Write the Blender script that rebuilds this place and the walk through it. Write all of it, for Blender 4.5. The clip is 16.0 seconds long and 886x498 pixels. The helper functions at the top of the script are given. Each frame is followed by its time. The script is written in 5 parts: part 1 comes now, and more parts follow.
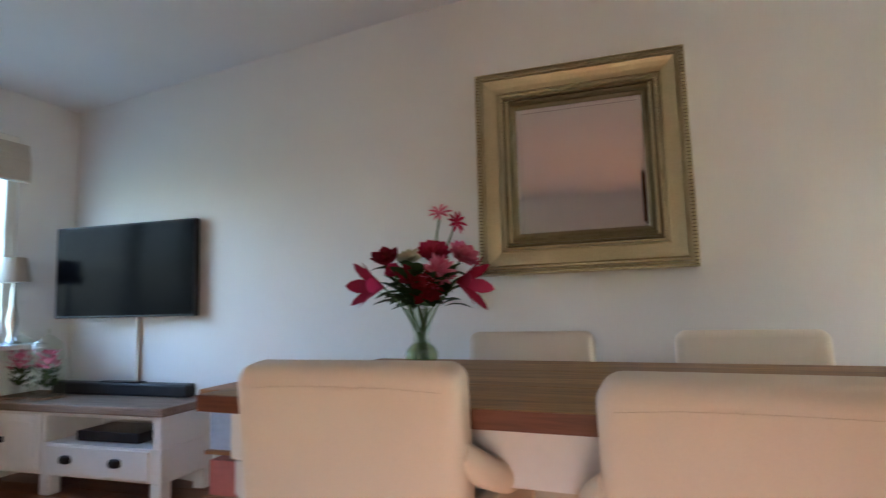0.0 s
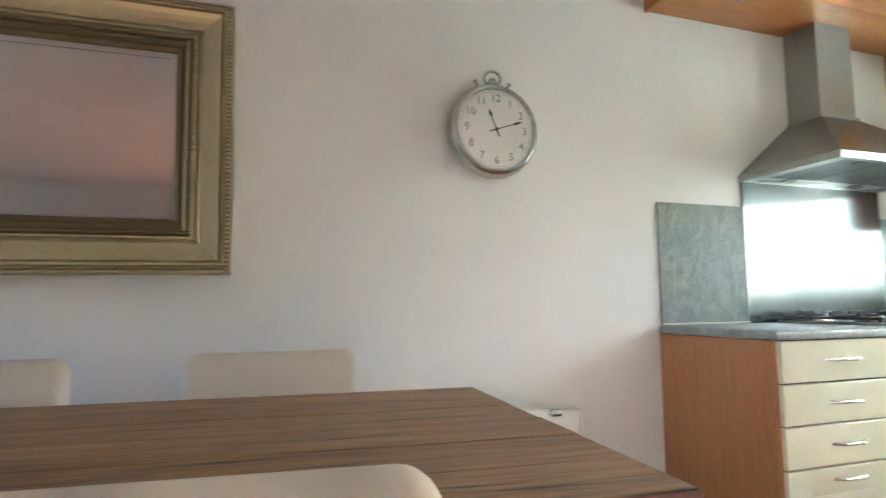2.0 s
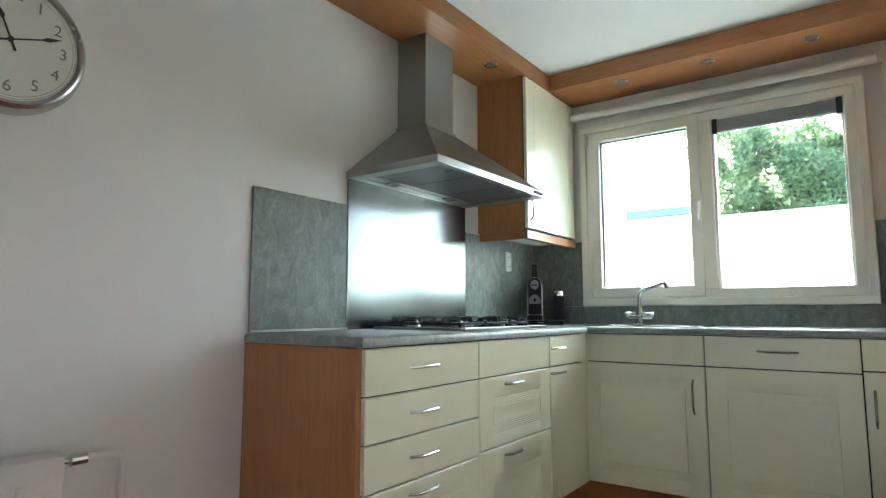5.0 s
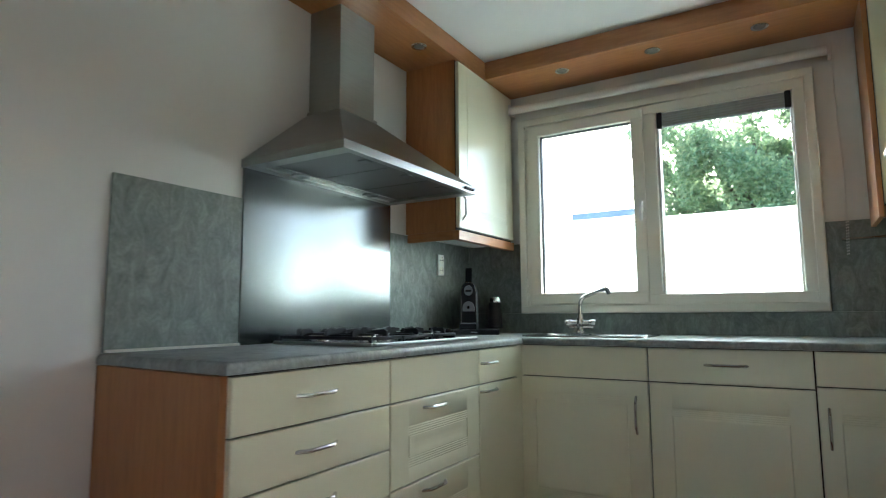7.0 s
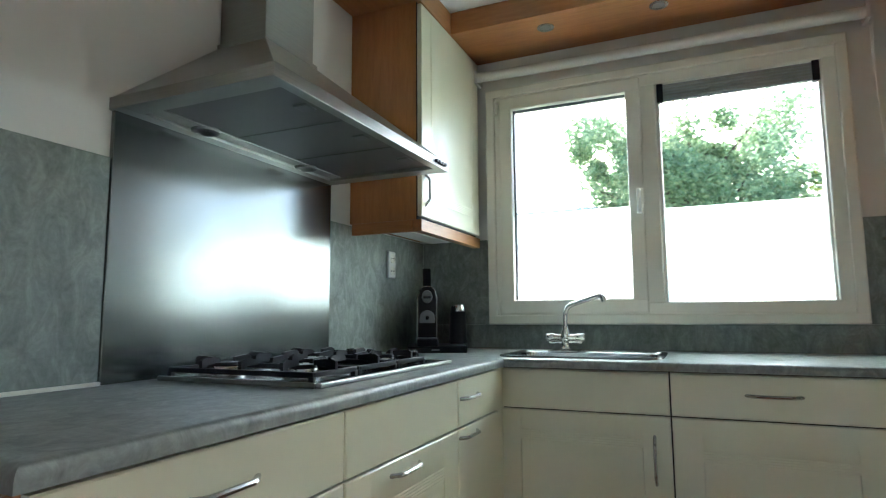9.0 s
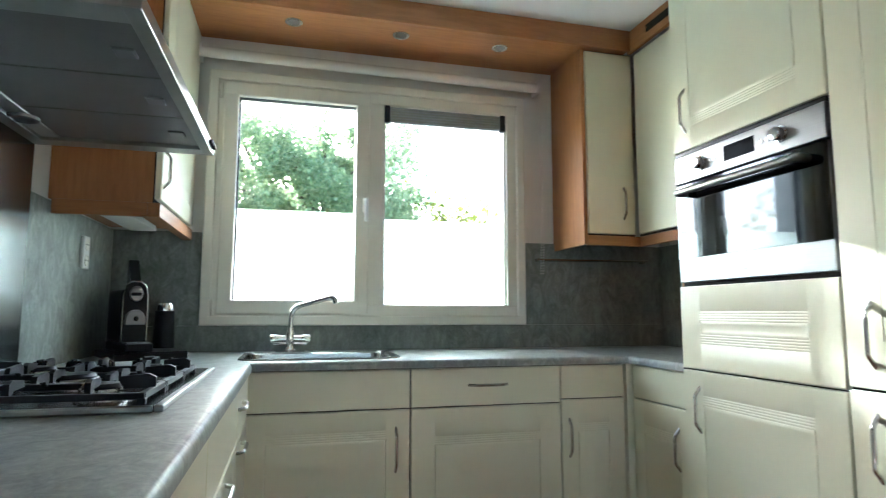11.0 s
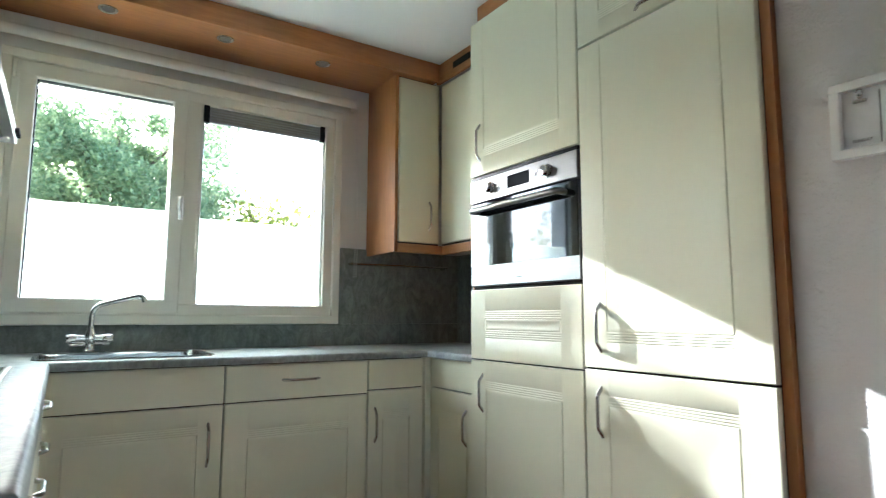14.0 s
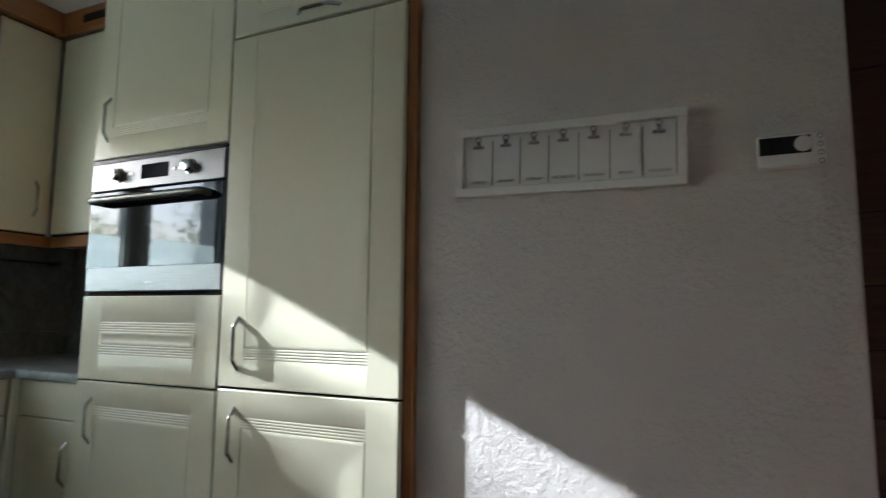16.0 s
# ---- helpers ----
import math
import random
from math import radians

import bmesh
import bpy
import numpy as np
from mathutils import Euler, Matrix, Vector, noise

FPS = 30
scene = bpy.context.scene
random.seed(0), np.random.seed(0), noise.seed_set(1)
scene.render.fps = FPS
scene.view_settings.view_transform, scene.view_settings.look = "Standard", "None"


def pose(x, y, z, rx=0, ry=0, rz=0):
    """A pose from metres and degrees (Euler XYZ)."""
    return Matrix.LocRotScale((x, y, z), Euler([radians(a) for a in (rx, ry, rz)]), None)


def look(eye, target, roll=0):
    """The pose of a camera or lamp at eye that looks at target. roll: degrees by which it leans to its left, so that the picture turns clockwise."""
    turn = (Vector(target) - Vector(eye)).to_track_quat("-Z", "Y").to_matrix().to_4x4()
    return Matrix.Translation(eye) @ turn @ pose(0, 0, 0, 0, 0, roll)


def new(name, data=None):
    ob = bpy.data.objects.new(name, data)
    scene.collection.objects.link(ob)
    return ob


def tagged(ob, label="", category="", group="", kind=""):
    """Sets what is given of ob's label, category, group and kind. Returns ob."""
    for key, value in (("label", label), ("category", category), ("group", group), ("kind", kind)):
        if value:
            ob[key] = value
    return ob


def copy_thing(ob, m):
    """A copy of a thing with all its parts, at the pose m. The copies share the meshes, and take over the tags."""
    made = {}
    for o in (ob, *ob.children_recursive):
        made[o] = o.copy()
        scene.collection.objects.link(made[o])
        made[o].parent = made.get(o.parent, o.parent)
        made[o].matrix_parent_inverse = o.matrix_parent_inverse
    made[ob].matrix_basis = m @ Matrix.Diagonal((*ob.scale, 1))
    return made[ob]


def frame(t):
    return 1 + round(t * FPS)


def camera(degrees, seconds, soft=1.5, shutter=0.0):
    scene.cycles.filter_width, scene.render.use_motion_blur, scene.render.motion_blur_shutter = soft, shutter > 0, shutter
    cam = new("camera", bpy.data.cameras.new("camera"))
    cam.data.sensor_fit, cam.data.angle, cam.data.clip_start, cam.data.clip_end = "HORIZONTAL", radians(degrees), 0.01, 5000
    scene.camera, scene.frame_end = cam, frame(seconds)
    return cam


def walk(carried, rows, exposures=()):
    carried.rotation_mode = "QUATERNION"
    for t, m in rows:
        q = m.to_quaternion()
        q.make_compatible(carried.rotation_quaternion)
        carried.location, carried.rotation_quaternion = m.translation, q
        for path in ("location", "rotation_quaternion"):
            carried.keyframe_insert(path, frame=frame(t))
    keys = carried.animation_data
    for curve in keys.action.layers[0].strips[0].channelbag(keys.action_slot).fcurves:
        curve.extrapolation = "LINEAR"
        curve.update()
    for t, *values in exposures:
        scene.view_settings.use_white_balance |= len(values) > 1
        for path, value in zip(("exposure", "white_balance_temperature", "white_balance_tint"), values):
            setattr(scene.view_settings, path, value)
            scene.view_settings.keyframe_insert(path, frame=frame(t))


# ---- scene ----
cam = camera(74.2, 16.0, soft=1.15, shutter=0.4)
PATH = [
    (0, (-1.978, -2.55, 0.991), (-2.596, -0.656, 1.174), -1.4),
    (0.5, (-1.925, -2.411, 0.994), (-2.211, -0.44, 1.173), -0.8),
    (1, (-1.837, -2.285, 1.005), (-1.8, -0.293, 1.176), -0.4),
    (1.5, (-1.754, -2.179, 1.023), (-1.406, -0.216, 1.192), -0.1),
    (2, (-1.711, -2.074, 1.001), (-1.052, -0.196, 1.195), -0.5),
    (2.5, (-1.673, -1.971, 0.997), (-0.714, -0.227, 1.192), -0.1),
    (3, (-1.575, -1.893, 0.973), (-0.355, -0.322, 1.179), 0.1),
    (3.5, (-1.461, -1.864, 0.985), (-0.078, -0.435, 1.195), -0.0),
    (4, (-1.354, -1.826, 0.976), (0.13, -0.502, 1.188), -0.0),
    (4.2, (-1.331, -1.808, 0.977), (0.188, -0.525, 1.191), -0.0),
    (6.5, (-1.163, -1.799, 0.997), (0.509, -0.725, 1.218), -0.2),
    (7, (-0.947, -1.733, 1.015), (0.751, -0.7, 1.24), -0.3),
    (7.5, (-0.736, -1.657, 1.025), (0.987, -0.667, 1.253), -0.3),
    (8, (-0.523, -1.564, 1.057), (1.209, -0.592, 1.291), -0.4),
    (8.2, (-0.454, -1.524, 1.057), (1.279, -0.554, 1.294), -0.4),
    (10.3, (-0.45, -0.849, 1.077), (1.539, -0.892, 1.281), -0.1),
    (10.5, (-0.471, -0.812, 1.075), (1.507, -1.022, 1.286), -0.0),
    (11, (-0.506, -0.738, 1.082), (1.419, -1.237, 1.297), 0.1),
    (11.5, (-0.58, -0.675, 1.082), (1.295, -1.336, 1.299), 0.2),
    (12, (-0.644, -0.626, 1.082), (1.179, -1.418, 1.303), 0.2),
    (12.5, (-0.673, -0.618, 1.061), (1.104, -1.508, 1.279), 0.2),
    (13, (-0.667, -0.611, 1.047), (1.07, -1.577, 1.266), 0.2),
    (13.5, (-0.667, -0.616, 1.048), (1.039, -1.635, 1.27), 0.1),
    (14, (-0.701, -0.633, 1.064), (0.965, -1.716, 1.293), 0.2),
    (14.5, (-0.729, -0.682, 1.075), (0.847, -1.891, 1.307), 0.2),
    (15, (-0.688, -0.694, 1.1), (0.638, -2.174, 1.325), 0.2),
    (15.5, (-0.654, -0.707, 1.106), (0.407, -2.388, 1.324), 0.3),
    (16, (-0.67, -0.726, 1.118), (0.146, -2.538, 1.341), 0.5),
]
walk(cam, [(t, look(eye, target, roll)) for t, eye, target, roll in PATH],
     exposures=[(0.0, 4.7, 5800, 10), (0.5, 4.8, 5850, 9), (1.5, 5.0, 5550, 7.5), (3.5, 5.0, 5350, 7), (4.2, 4.6, 5300, 7), (6.5, 3.65, 5300, 5.5), (8.0, 3.45, 5300, 5.5), (10.5, 4.0, 5250, 7), (14.0, 3.9, 5330, 8), (16.0, 2.65, 5350, 8.5)])


# ---- world, sun, large lights ----
SUN_WAY = Vector((-1.0, -0.18, -0.458)).normalized()
world = bpy.data.worlds.new("world")
scene.world = world
world.use_nodes = True
wn = world.node_tree
sky = wn.nodes.new("ShaderNodeTexSky")
sky.sky_type = 'NISHITA'
sky.sun_disc = False
sky.sun_elevation = radians(24.3)
sky.sun_rotation = math.atan2(1.0, 0.18)
sky.air_density, sky.dust_density = 1.0, 3.0
wn.nodes["Background"].inputs[1].default_value = 0.115
wn.links.new(sky.outputs[0], wn.nodes["Background"].inputs[0])
sun = new("sun", bpy.data.lights.new("sun", 'SUN'))
sun.data.energy, sun.data.angle, sun.data.color = 3.2, radians(0.6), (1.0, 0.95, 0.86)
sun.matrix_world = look((0, 0, 8), Vector((0, 0, 8)) + SUN_WAY)


def window_light(name, eye, target, w, h, power, color):
    lamp = new(name, bpy.data.lights.new(name, 'AREA'))
    lamp.data.shape, lamp.data.size, lamp.data.size_y = 'RECTANGLE', w, h
    lamp.data.energy, lamp.data.color = power, color
    lamp.matrix_world = look(eye, target)
    return lamp


# daylight in the living room's end window; the rear lamp is an added warm fill
window_light("end_daylight", (-5.77, -0.6, 1.5), (0, -0.6, 1.1), 1.3, 1.2, 0.24, (0.30, 0.61, 1.0))
window_light("rear_daylight", (-1.75, -3.64, 0.62), (-1.75, 0, 0.62), 1.0, 0.9, 0.6, (1.0, 0.38, 0.14))


# ---- materials ----
def tree_of(name):
    m = bpy.data.materials.new(name)
    m.use_nodes = True
    t = m.node_tree
    return m, t, t.nodes["Principled BSDF"]


def coords(t, scale=(1, 1, 1), kind="Object"):
    tc = t.nodes.new("ShaderNodeTexCoord")
    mp = t.nodes.new("ShaderNodeMapping")
    mp.inputs["Scale"].default_value = scale
    t.links.new(tc.outputs[kind], mp.inputs[0])
    return mp.outputs[0]


def noise_of(t, vec, scale, detail=4, rough=0.55, dist=0.0):
    n = t.nodes.new("ShaderNodeTexNoise")
    n.inputs["Scale"].default_value, n.inputs["Detail"].default_value = scale, detail
    n.inputs["Roughness"].default_value, n.inputs["Distortion"].default_value = rough, dist
    t.links.new(vec, n.inputs["Vector"])
    return n.outputs["Fac"]


def ramp_of(t, fac, stops):
    r = t.nodes.new("ShaderNodeValToRGB")
    while len(r.color_ramp.elements) < len(stops):
        r.color_ramp.elements.new(0.5)
    for e, (p, c) in zip(r.color_ramp.elements, stops):
        e.position, e.color = p, (*c, 1)
    t.links.new(fac, r.inputs[0])
    return r.outputs[0]


def mixed(t, a, b, fac, mode='MIX'):
    m = t.nodes.new("ShaderNodeMix")
    m.data_type, m.blend_type = 'RGBA', mode
    for sock, v in ((m.inputs[0], fac), (m.inputs[6], a), (m.inputs[7], b)):
        if isinstance(v, bpy.types.NodeSocket):
            t.links.new(v, sock)
        else:
            sock.default_value = v if isinstance(v, (int, float)) else (*v, 1)
    return m.outputs[2]


def bumped(t, bsdf, fac, strength, dist=0.002):
    b = t.nodes.new("ShaderNodeBump")
    b.inputs["Strength"].default_value, b.inputs["Distance"].default_value = strength, dist
    t.links.new(fac, b.inputs["Height"])
    t.links.new(b.outputs[0], bsdf.inputs["Normal"])


def shade(c, k):
    return tuple(min(1, v * k) for v in c)


def surface(name, color, rough=0.5, metal=0.0, vary=0.06, big=1.5, fine=60, bump=0.1, dist=0.001, coat=0.0, spec=0.5, spread=0.06):
    """A plain coloured surface with slow stains and a fine grain."""
    m, t, b = tree_of(name)
    v = coords(t)
    slow, grain = noise_of(t, v, big, 3), noise_of(t, v, fine, 4)
    c = ramp_of(t, slow, [(0.3, shade(color, 1 - vary)), (0.7, shade(color, 1 + vary))])
    c = mixed(t, c, ramp_of(t, grain, [(0.3, shade(color, 1 - vary)), (0.7, shade(color, 1 + vary))]), 0.4)
    t.links.new(c, b.inputs["Base Color"])
    r = t.nodes.new("ShaderNodeMapRange")
    r.inputs["To Min"].default_value, r.inputs["To Max"].default_value = max(0.02, rough - spread), min(1, rough + spread)
    t.links.new(slow, r.inputs[0])
    t.links.new(r.outputs[0], b.inputs["Roughness"])
    b.inputs["Metallic"].default_value, b.inputs["Coat Weight"].default_value = metal, coat
    b.inputs["Specular IOR Level"].default_value = spec
    if bump:
        bumped(t, b, grain, bump, dist)
    return m


def wood(name, dark, light, stretch=(1.2, 14, 14), rough=0.45, knots=0.0, coat=0.0):
    """Wood with its grain along the axis of the smallest stretch."""
    m, t, b = tree_of(name)
    v = coords(t, stretch)
    info = t.nodes.new("ShaderNodeObjectInfo")
    off = t.nodes.new("ShaderNodeVectorMath")
    off.operation = 'ADD'
    sc = t.nodes.new("ShaderNodeMath")
    sc.operation, sc.inputs[1].default_value = 'MULTIPLY', 37.0
    t.links.new(info.outputs["Random"], sc.inputs[0])
    t.links.new(v, off.inputs[0])
    t.links.new(sc.outputs[0], off.inputs[1])
    v = off.outputs[0]
    broad, fine = noise_of(t, v, 1.1, 5, 0.6, 0.6), noise_of(t, v, 7, 6, 0.7, 0.3)
    c = ramp_of(t, broad, [(0.28, dark), (0.5, tuple((a + b2) / 2 for a, b2 in zip(dark, light))), (0.72, light)])
    c = mixed(t, c, ramp_of(t, fine, [(0.35, shade(dark, 0.75)), (0.6, light)]), 0.4)
    if knots:
        crack = noise_of(t, v, 2.3, 3, 0.5, 1.2)
        c = mixed(t, c, shade(dark, 0.35), ramp_of(t, crack, [(0.66, (0, 0, 0)), (0.72, (knots,) * 3)]))
    t.links.new(c, b.inputs["Base Color"])
    b.inputs["Roughness"].default_value, b.inputs["Coat Weight"].default_value = rough, coat
    bumped(t, b, fine, 0.15, 0.001)
    return m


def marbled(name, dark, mid, light, rough, spec=0.24):
    m, t, b = tree_of(name)
    v = coords(t)
    swirl, spots, fine = noise_of(t, coords(t, (1.0, 1.0, 0.55)), 19, 7, 0.68, 1.3), noise_of(t, v, 2.2, 3), noise_of(t, v, 90, 3)
    c = ramp_of(t, swirl, [(0.34, dark), (0.5, mid), (0.64, light)])
    c = mixed(t, c, ramp_of(t, spots, [(0.3, dark), (0.7, light)]), 0.3)
    c = mixed(t, c, ramp_of(t, fine, [(0.35, shade(dark, 0.8)), (0.65, shade(light, 1.05))]), 0.13)
    t.links.new(c, b.inputs["Base Color"])
    b.inputs["Roughness"].default_value, b.inputs["Specular IOR Level"].default_value = rough, spec
    bumped(t, b, fine, 0.08, 0.0006)
    return m


def brushed(name, color, rough, stretch, aniso=0.4):
    m, t, b = tree_of(name)
    v = coords(t, stretch)
    n, slow = noise_of(t, v, 8, 5, 0.7), noise_of(t, coords(t), 3, 2)
    t.links.new(ramp_of(t, n, [(0.3, shade(color, 0.9)), (0.7, shade(color, 1.08))]), b.inputs["Base Color"])
    b.inputs["Metallic"].default_value = 1
    r = t.nodes.new("ShaderNodeMapRange")
    r.inputs["To Min"].default_value, r.inputs["To Max"].default_value = rough - 0.05, rough + 0.07
    t.links.new(slow, r.inputs[0])
    t.links.new(r.outputs[0], b.inputs["Roughness"])
    b.inputs["Anisotropic"].default_value = aniso
    bumped(t, b, n, 0.04, 0.0004)
    return m


def plaster(name, color, fine, strength, dist):
    m, t, b = tree_of(name)
    v = coords(t, kind="Object")
    grain, lumps, slow = noise_of(t, v, fine, 8, 0.75), noise_of(t, v, fine * 0.45, 3), noise_of(t, v, 0.8, 3)
    t.links.new(ramp_of(t, slow, [(0.3, shade(color, 0.96)), (0.7, shade(color, 1.02))]), b.inputs["Base Color"])
    b.inputs["Roughness"].default_value = 0.85
    add = t.nodes.new("ShaderNodeMath")
    add.operation = 'ADD'
    t.links.new(grain, add.inputs[0])
    t.links.new(lumps, add.inputs[1])
    bumped(t, b, add.outputs[0], strength, dist)
    return m


def glassy(name, tint=(1, 1, 1), rough=0.0):
    """A thin clear pane: light goes straight through, the gloss grows at a slant."""
    m, t, b = tree_of(name)
    tr, gl = t.nodes.new("ShaderNodeBsdfTransparent"), t.nodes.new("ShaderNodeBsdfGlossy")
    tr.inputs[0].default_value, gl.inputs["Roughness"].default_value = (*tint, 1), rough
    lw, pw, ad, mx = t.nodes.new("ShaderNodeLayerWeight"), t.nodes.new("ShaderNodeMath"), t.nodes.new("ShaderNodeMath"), t.nodes.new("ShaderNodeMixShader")
    lw.inputs[0].default_value = 0.5
    pw.operation, pw.inputs[1].default_value = 'POWER', 5.0
    ad.operation, ad.inputs[1].default_value, ad.inputs[2].default_value = 'MULTIPLY_ADD', 0.9, 0.04
    t.links.new(lw.outputs["Facing"], pw.inputs[0])
    t.links.new(pw.outputs[0], ad.inputs[0])
    t.links.new(ad.outputs[0], mx.inputs[0])
    t.links.new(tr.outputs[0], mx.inputs[1])
    t.links.new(gl.outputs[0], mx.inputs[2])
    t.links.new(mx.outputs[0], t.nodes["Material Output"].inputs[0])
    return m


def frosted(name):
    m, t, b = tree_of(name)
    tl, tr, mx = t.nodes.new("ShaderNodeBsdfTranslucent"), t.nodes.new("ShaderNodeBsdfTransparent"), t.nodes.new("ShaderNodeMixShader")
    n = noise_of(t, coords(t), 5, 4)
    t.links.new(ramp_of(t, n, [(0.3, (0.78, 0.85, 0.81)), (0.7, (0.89, 0.93, 0.90))]), tl.inputs[0])
    mx.inputs[0].default_value = 0.12
    t.links.new(tl.outputs[0], mx.inputs[1])
    t.links.new(tr.outputs[0], mx.inputs[2])
    t.links.new(mx.outputs[0], t.nodes["Material Output"].inputs[0])
    return m


def leafy(name, dark, light):
    m, t, b = tree_of(name)
    g = t.nodes.new("ShaderNodeNewGeometry")
    c = ramp_of(t, g.outputs["Random Per Island"], [(0.0, dark), (0.55, tuple((a + c2) / 2 for a, c2 in zip(dark, light))), (1.0, light)])
    t.links.new(c, b.inputs["Base Color"])
    b.inputs["Roughness"].default_value = 0.55
    tl, mx = t.nodes.new("ShaderNodeBsdfTranslucent"), t.nodes.new("ShaderNodeMixShader")
    t.links.new(c, tl.inputs[0])
    mx.inputs[0].default_value = 0.6
    t.links.new(b.outputs[0], mx.inputs[1])
    t.links.new(tl.outputs[0], mx.inputs[2])
    t.links.new(mx.outputs[0], t.nodes["Material Output"].inputs[0])
    return m


WALL = plaster("wall_paint", (0.79, 0.785, 0.75), 160, 0.12, 0.001)
ROUGH_WALL = plaster("spattered_plaster", (0.77, 0.73, 0.69), 140, 1.0, 0.0068)
CEIL = plaster("ceiling_paint", (0.82, 0.81, 0.79), 120, 0.2, 0.001)
CREAM = surface("cream_foil", (0.80, 0.778, 0.595), 0.30, 0, 0.015, 1.2, 40, 0.02, 0.0004, 0.2, spread=0.015)
BEECH = wood("beech_veneer", (0.37, 0.150, 0.048), (0.46, 0.203, 0.069), (9, 9, 1.0), 0.42, coat=0.2)
BEECH_X = wood("beech_board", (0.37, 0.150, 0.048), (0.46, 0.203, 0.069), (1.0, 9, 9), 0.42, coat=0.2)
BEECH_Y = wood("beech_board_cross", (0.37, 0.150, 0.048), (0.46, 0.203, 0.069), (9, 1.0, 9), 0.42, coat=0.2)
TABLE_WOOD = wood("old_teak", (0.075, 0.034, 0.013), (0.47, 0.265, 0.105), (0.7, 10, 10), 0.5, 0.9)
TABLE_EDGE = wood("dark_teak_edge", (0.10, 0.035, 0.018), (0.20, 0.075, 0.036), (1.0, 14, 14), 0.5)
FLOOR_WOOD = wood("reddish_floorboards", (0.13, 0.044, 0.02), (0.29, 0.11, 0.047), (0.8, 10, 10), 0.3, coat=0.2)
DARK_WOOD = wood("dark_brown_boards", (0.045, 0.024, 0.014), (0.10, 0.055, 0.03), (1.0, 14, 14), 0.5)
RUSTIC = wood("rustic_top", (0.17, 0.11, 0.075), (0.33, 0.235, 0.17), (1.0, 14, 14), 0.6, 0.5)
STONE = marbled("grey_green_laminate", (0.145, 0.165, 0.15), (0.25, 0.275, 0.25), (0.37, 0.40, 0.365), 0.46)
OVEN_STEEL = brushed("oven_steel", (0.24, 0.24, 0.245), 0.3, (1, 1, 60))
STEEL = brushed("brushed_steel", (0.37, 0.37, 0.345), 0.31, (1, 1, 60))
WORKTOP = marbled("worktop_laminate", (0.165, 0.18, 0.17), (0.275, 0.295, 0.28), (0.40, 0.42, 0.40), 0.42, 0.3)
STEEL_SHEET = brushed("steel_splash_sheet", (0.215, 0.225, 0.22), 0.22, (60, 1, 1), 0.3)
CHROME = surface("chrome", (0.78, 0.78, 0.78), 0.10, 1, 0.02, 3, 80, 0)
SATIN = surface("satin_nickel", (0.52, 0.51, 0.48), 0.26, 1, 0.04, 6, 120, 0.02)
DARK_STEEL = surface("grease_filter", (0.21, 0.21, 0.205), 0.45, 1, 0.12, 8, 300, 0.3)
BLACK = surface("black_enamel", (0.010, 0.010, 0.011), 0.25, 0, 0.2, 4, 90, 0.05, spec=0.35)
IRON = surface("cast_iron", (0.014, 0.014, 0.016), 0.5, 0, 0.2, 12, 220, 0.3, spec=0.25)
# near-black colour standing in for shade inside gaps and slots
GAP_SHADE = surface("painted_gap_shade", (0.02, 0.017, 0.012), 0.8, 0, 0.1, 3, 60, 0)
SCREEN = surface("black_screen", (0.005, 0.005, 0.006), 0.16, 0, 0.1, 2, 60, 0, spec=0.02)
SINK_STEEL = surface("sink_steel", (0.40, 0.40, 0.385), 0.24, 1, 0.06, 5, 140, 0.02)
CATCH = surface("dark_grey_catch", (0.15, 0.15, 0.155), 0.4, 0, 0.06, 6, 90, 0.03)
PVC = surface("white_window_pvc", (0.80, 0.775, 0.69), 0.38, 0, 0.03, 2, 60, 0.02)
WHITE = surface("white_lacquer", (0.78, 0.77, 0.74), 0.42, 0, 0.04, 2, 50, 0.04)
PAPER = surface("white_card", (0.74, 0.74, 0.72), 0.7, 0, 0.03, 5, 90, 0.03)
FABRIC = surface("cream_leather", (0.70, 0.62, 0.50), 0.55, 0, 0.05, 3, 260, 0.25, 0.0008)
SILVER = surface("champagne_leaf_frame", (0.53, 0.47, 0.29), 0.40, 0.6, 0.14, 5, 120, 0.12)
# darker copy of the leaf: shade of the recesses put into the colour
SILVER_SHADED = surface("champagne_leaf_shaded", (0.20, 0.165, 0.095), 0.48, 0.6, 0.15, 5, 120, 0.1)
MIRROR = surface("mirror_glass", (0.68, 0.68, 0.67), 0.03, 1, 0.0, 3, 60, 0)
DIAL = surface("clock_dial", (0.72, 0.71, 0.65), 0.6, 0, 0.03, 6, 60, 0)
INK = surface("dark_ink", (0.04, 0.04, 0.04), 0.6, 0, 0.1, 6, 60, 0)
GREY_INK = surface("grey_ink", (0.22, 0.21, 0.19), 0.6, 0, 0.1, 6, 60, 0)
DARK_PLASTIC = surface("dark_plastic", (0.018, 0.018, 0.02), 0.38, 0, 0.1, 6, 90, 0.03, spec=0.25)
GREY_PLASTIC = surface("grey_plastic", (0.36, 0.36, 0.37), 0.45, 0, 0.06, 6, 90, 0.03)
CLEAR = glassy("clear_pane")
OVEN_GLASS = surface("dark_mirror_glass", (0.095, 0.10, 0.105), 0.02, 1.0, 0.02, 2, 60, 0)
VASE_GLASS = glassy("vase_glass", (0.93, 0.965, 0.92))
FILM = frosted("frosted_film")
LEAF = leafy("leaf_green", (0.016, 0.042, 0.014), (0.06, 0.11, 0.03))
STEM = surface("stem_green", (0.07, 0.14, 0.04), 0.5, 0, 0.15, 8, 90, 0.1)
RED = leafy("petal_red", (0.30, 0.010, 0.035), (0.52, 0.03, 0.09))
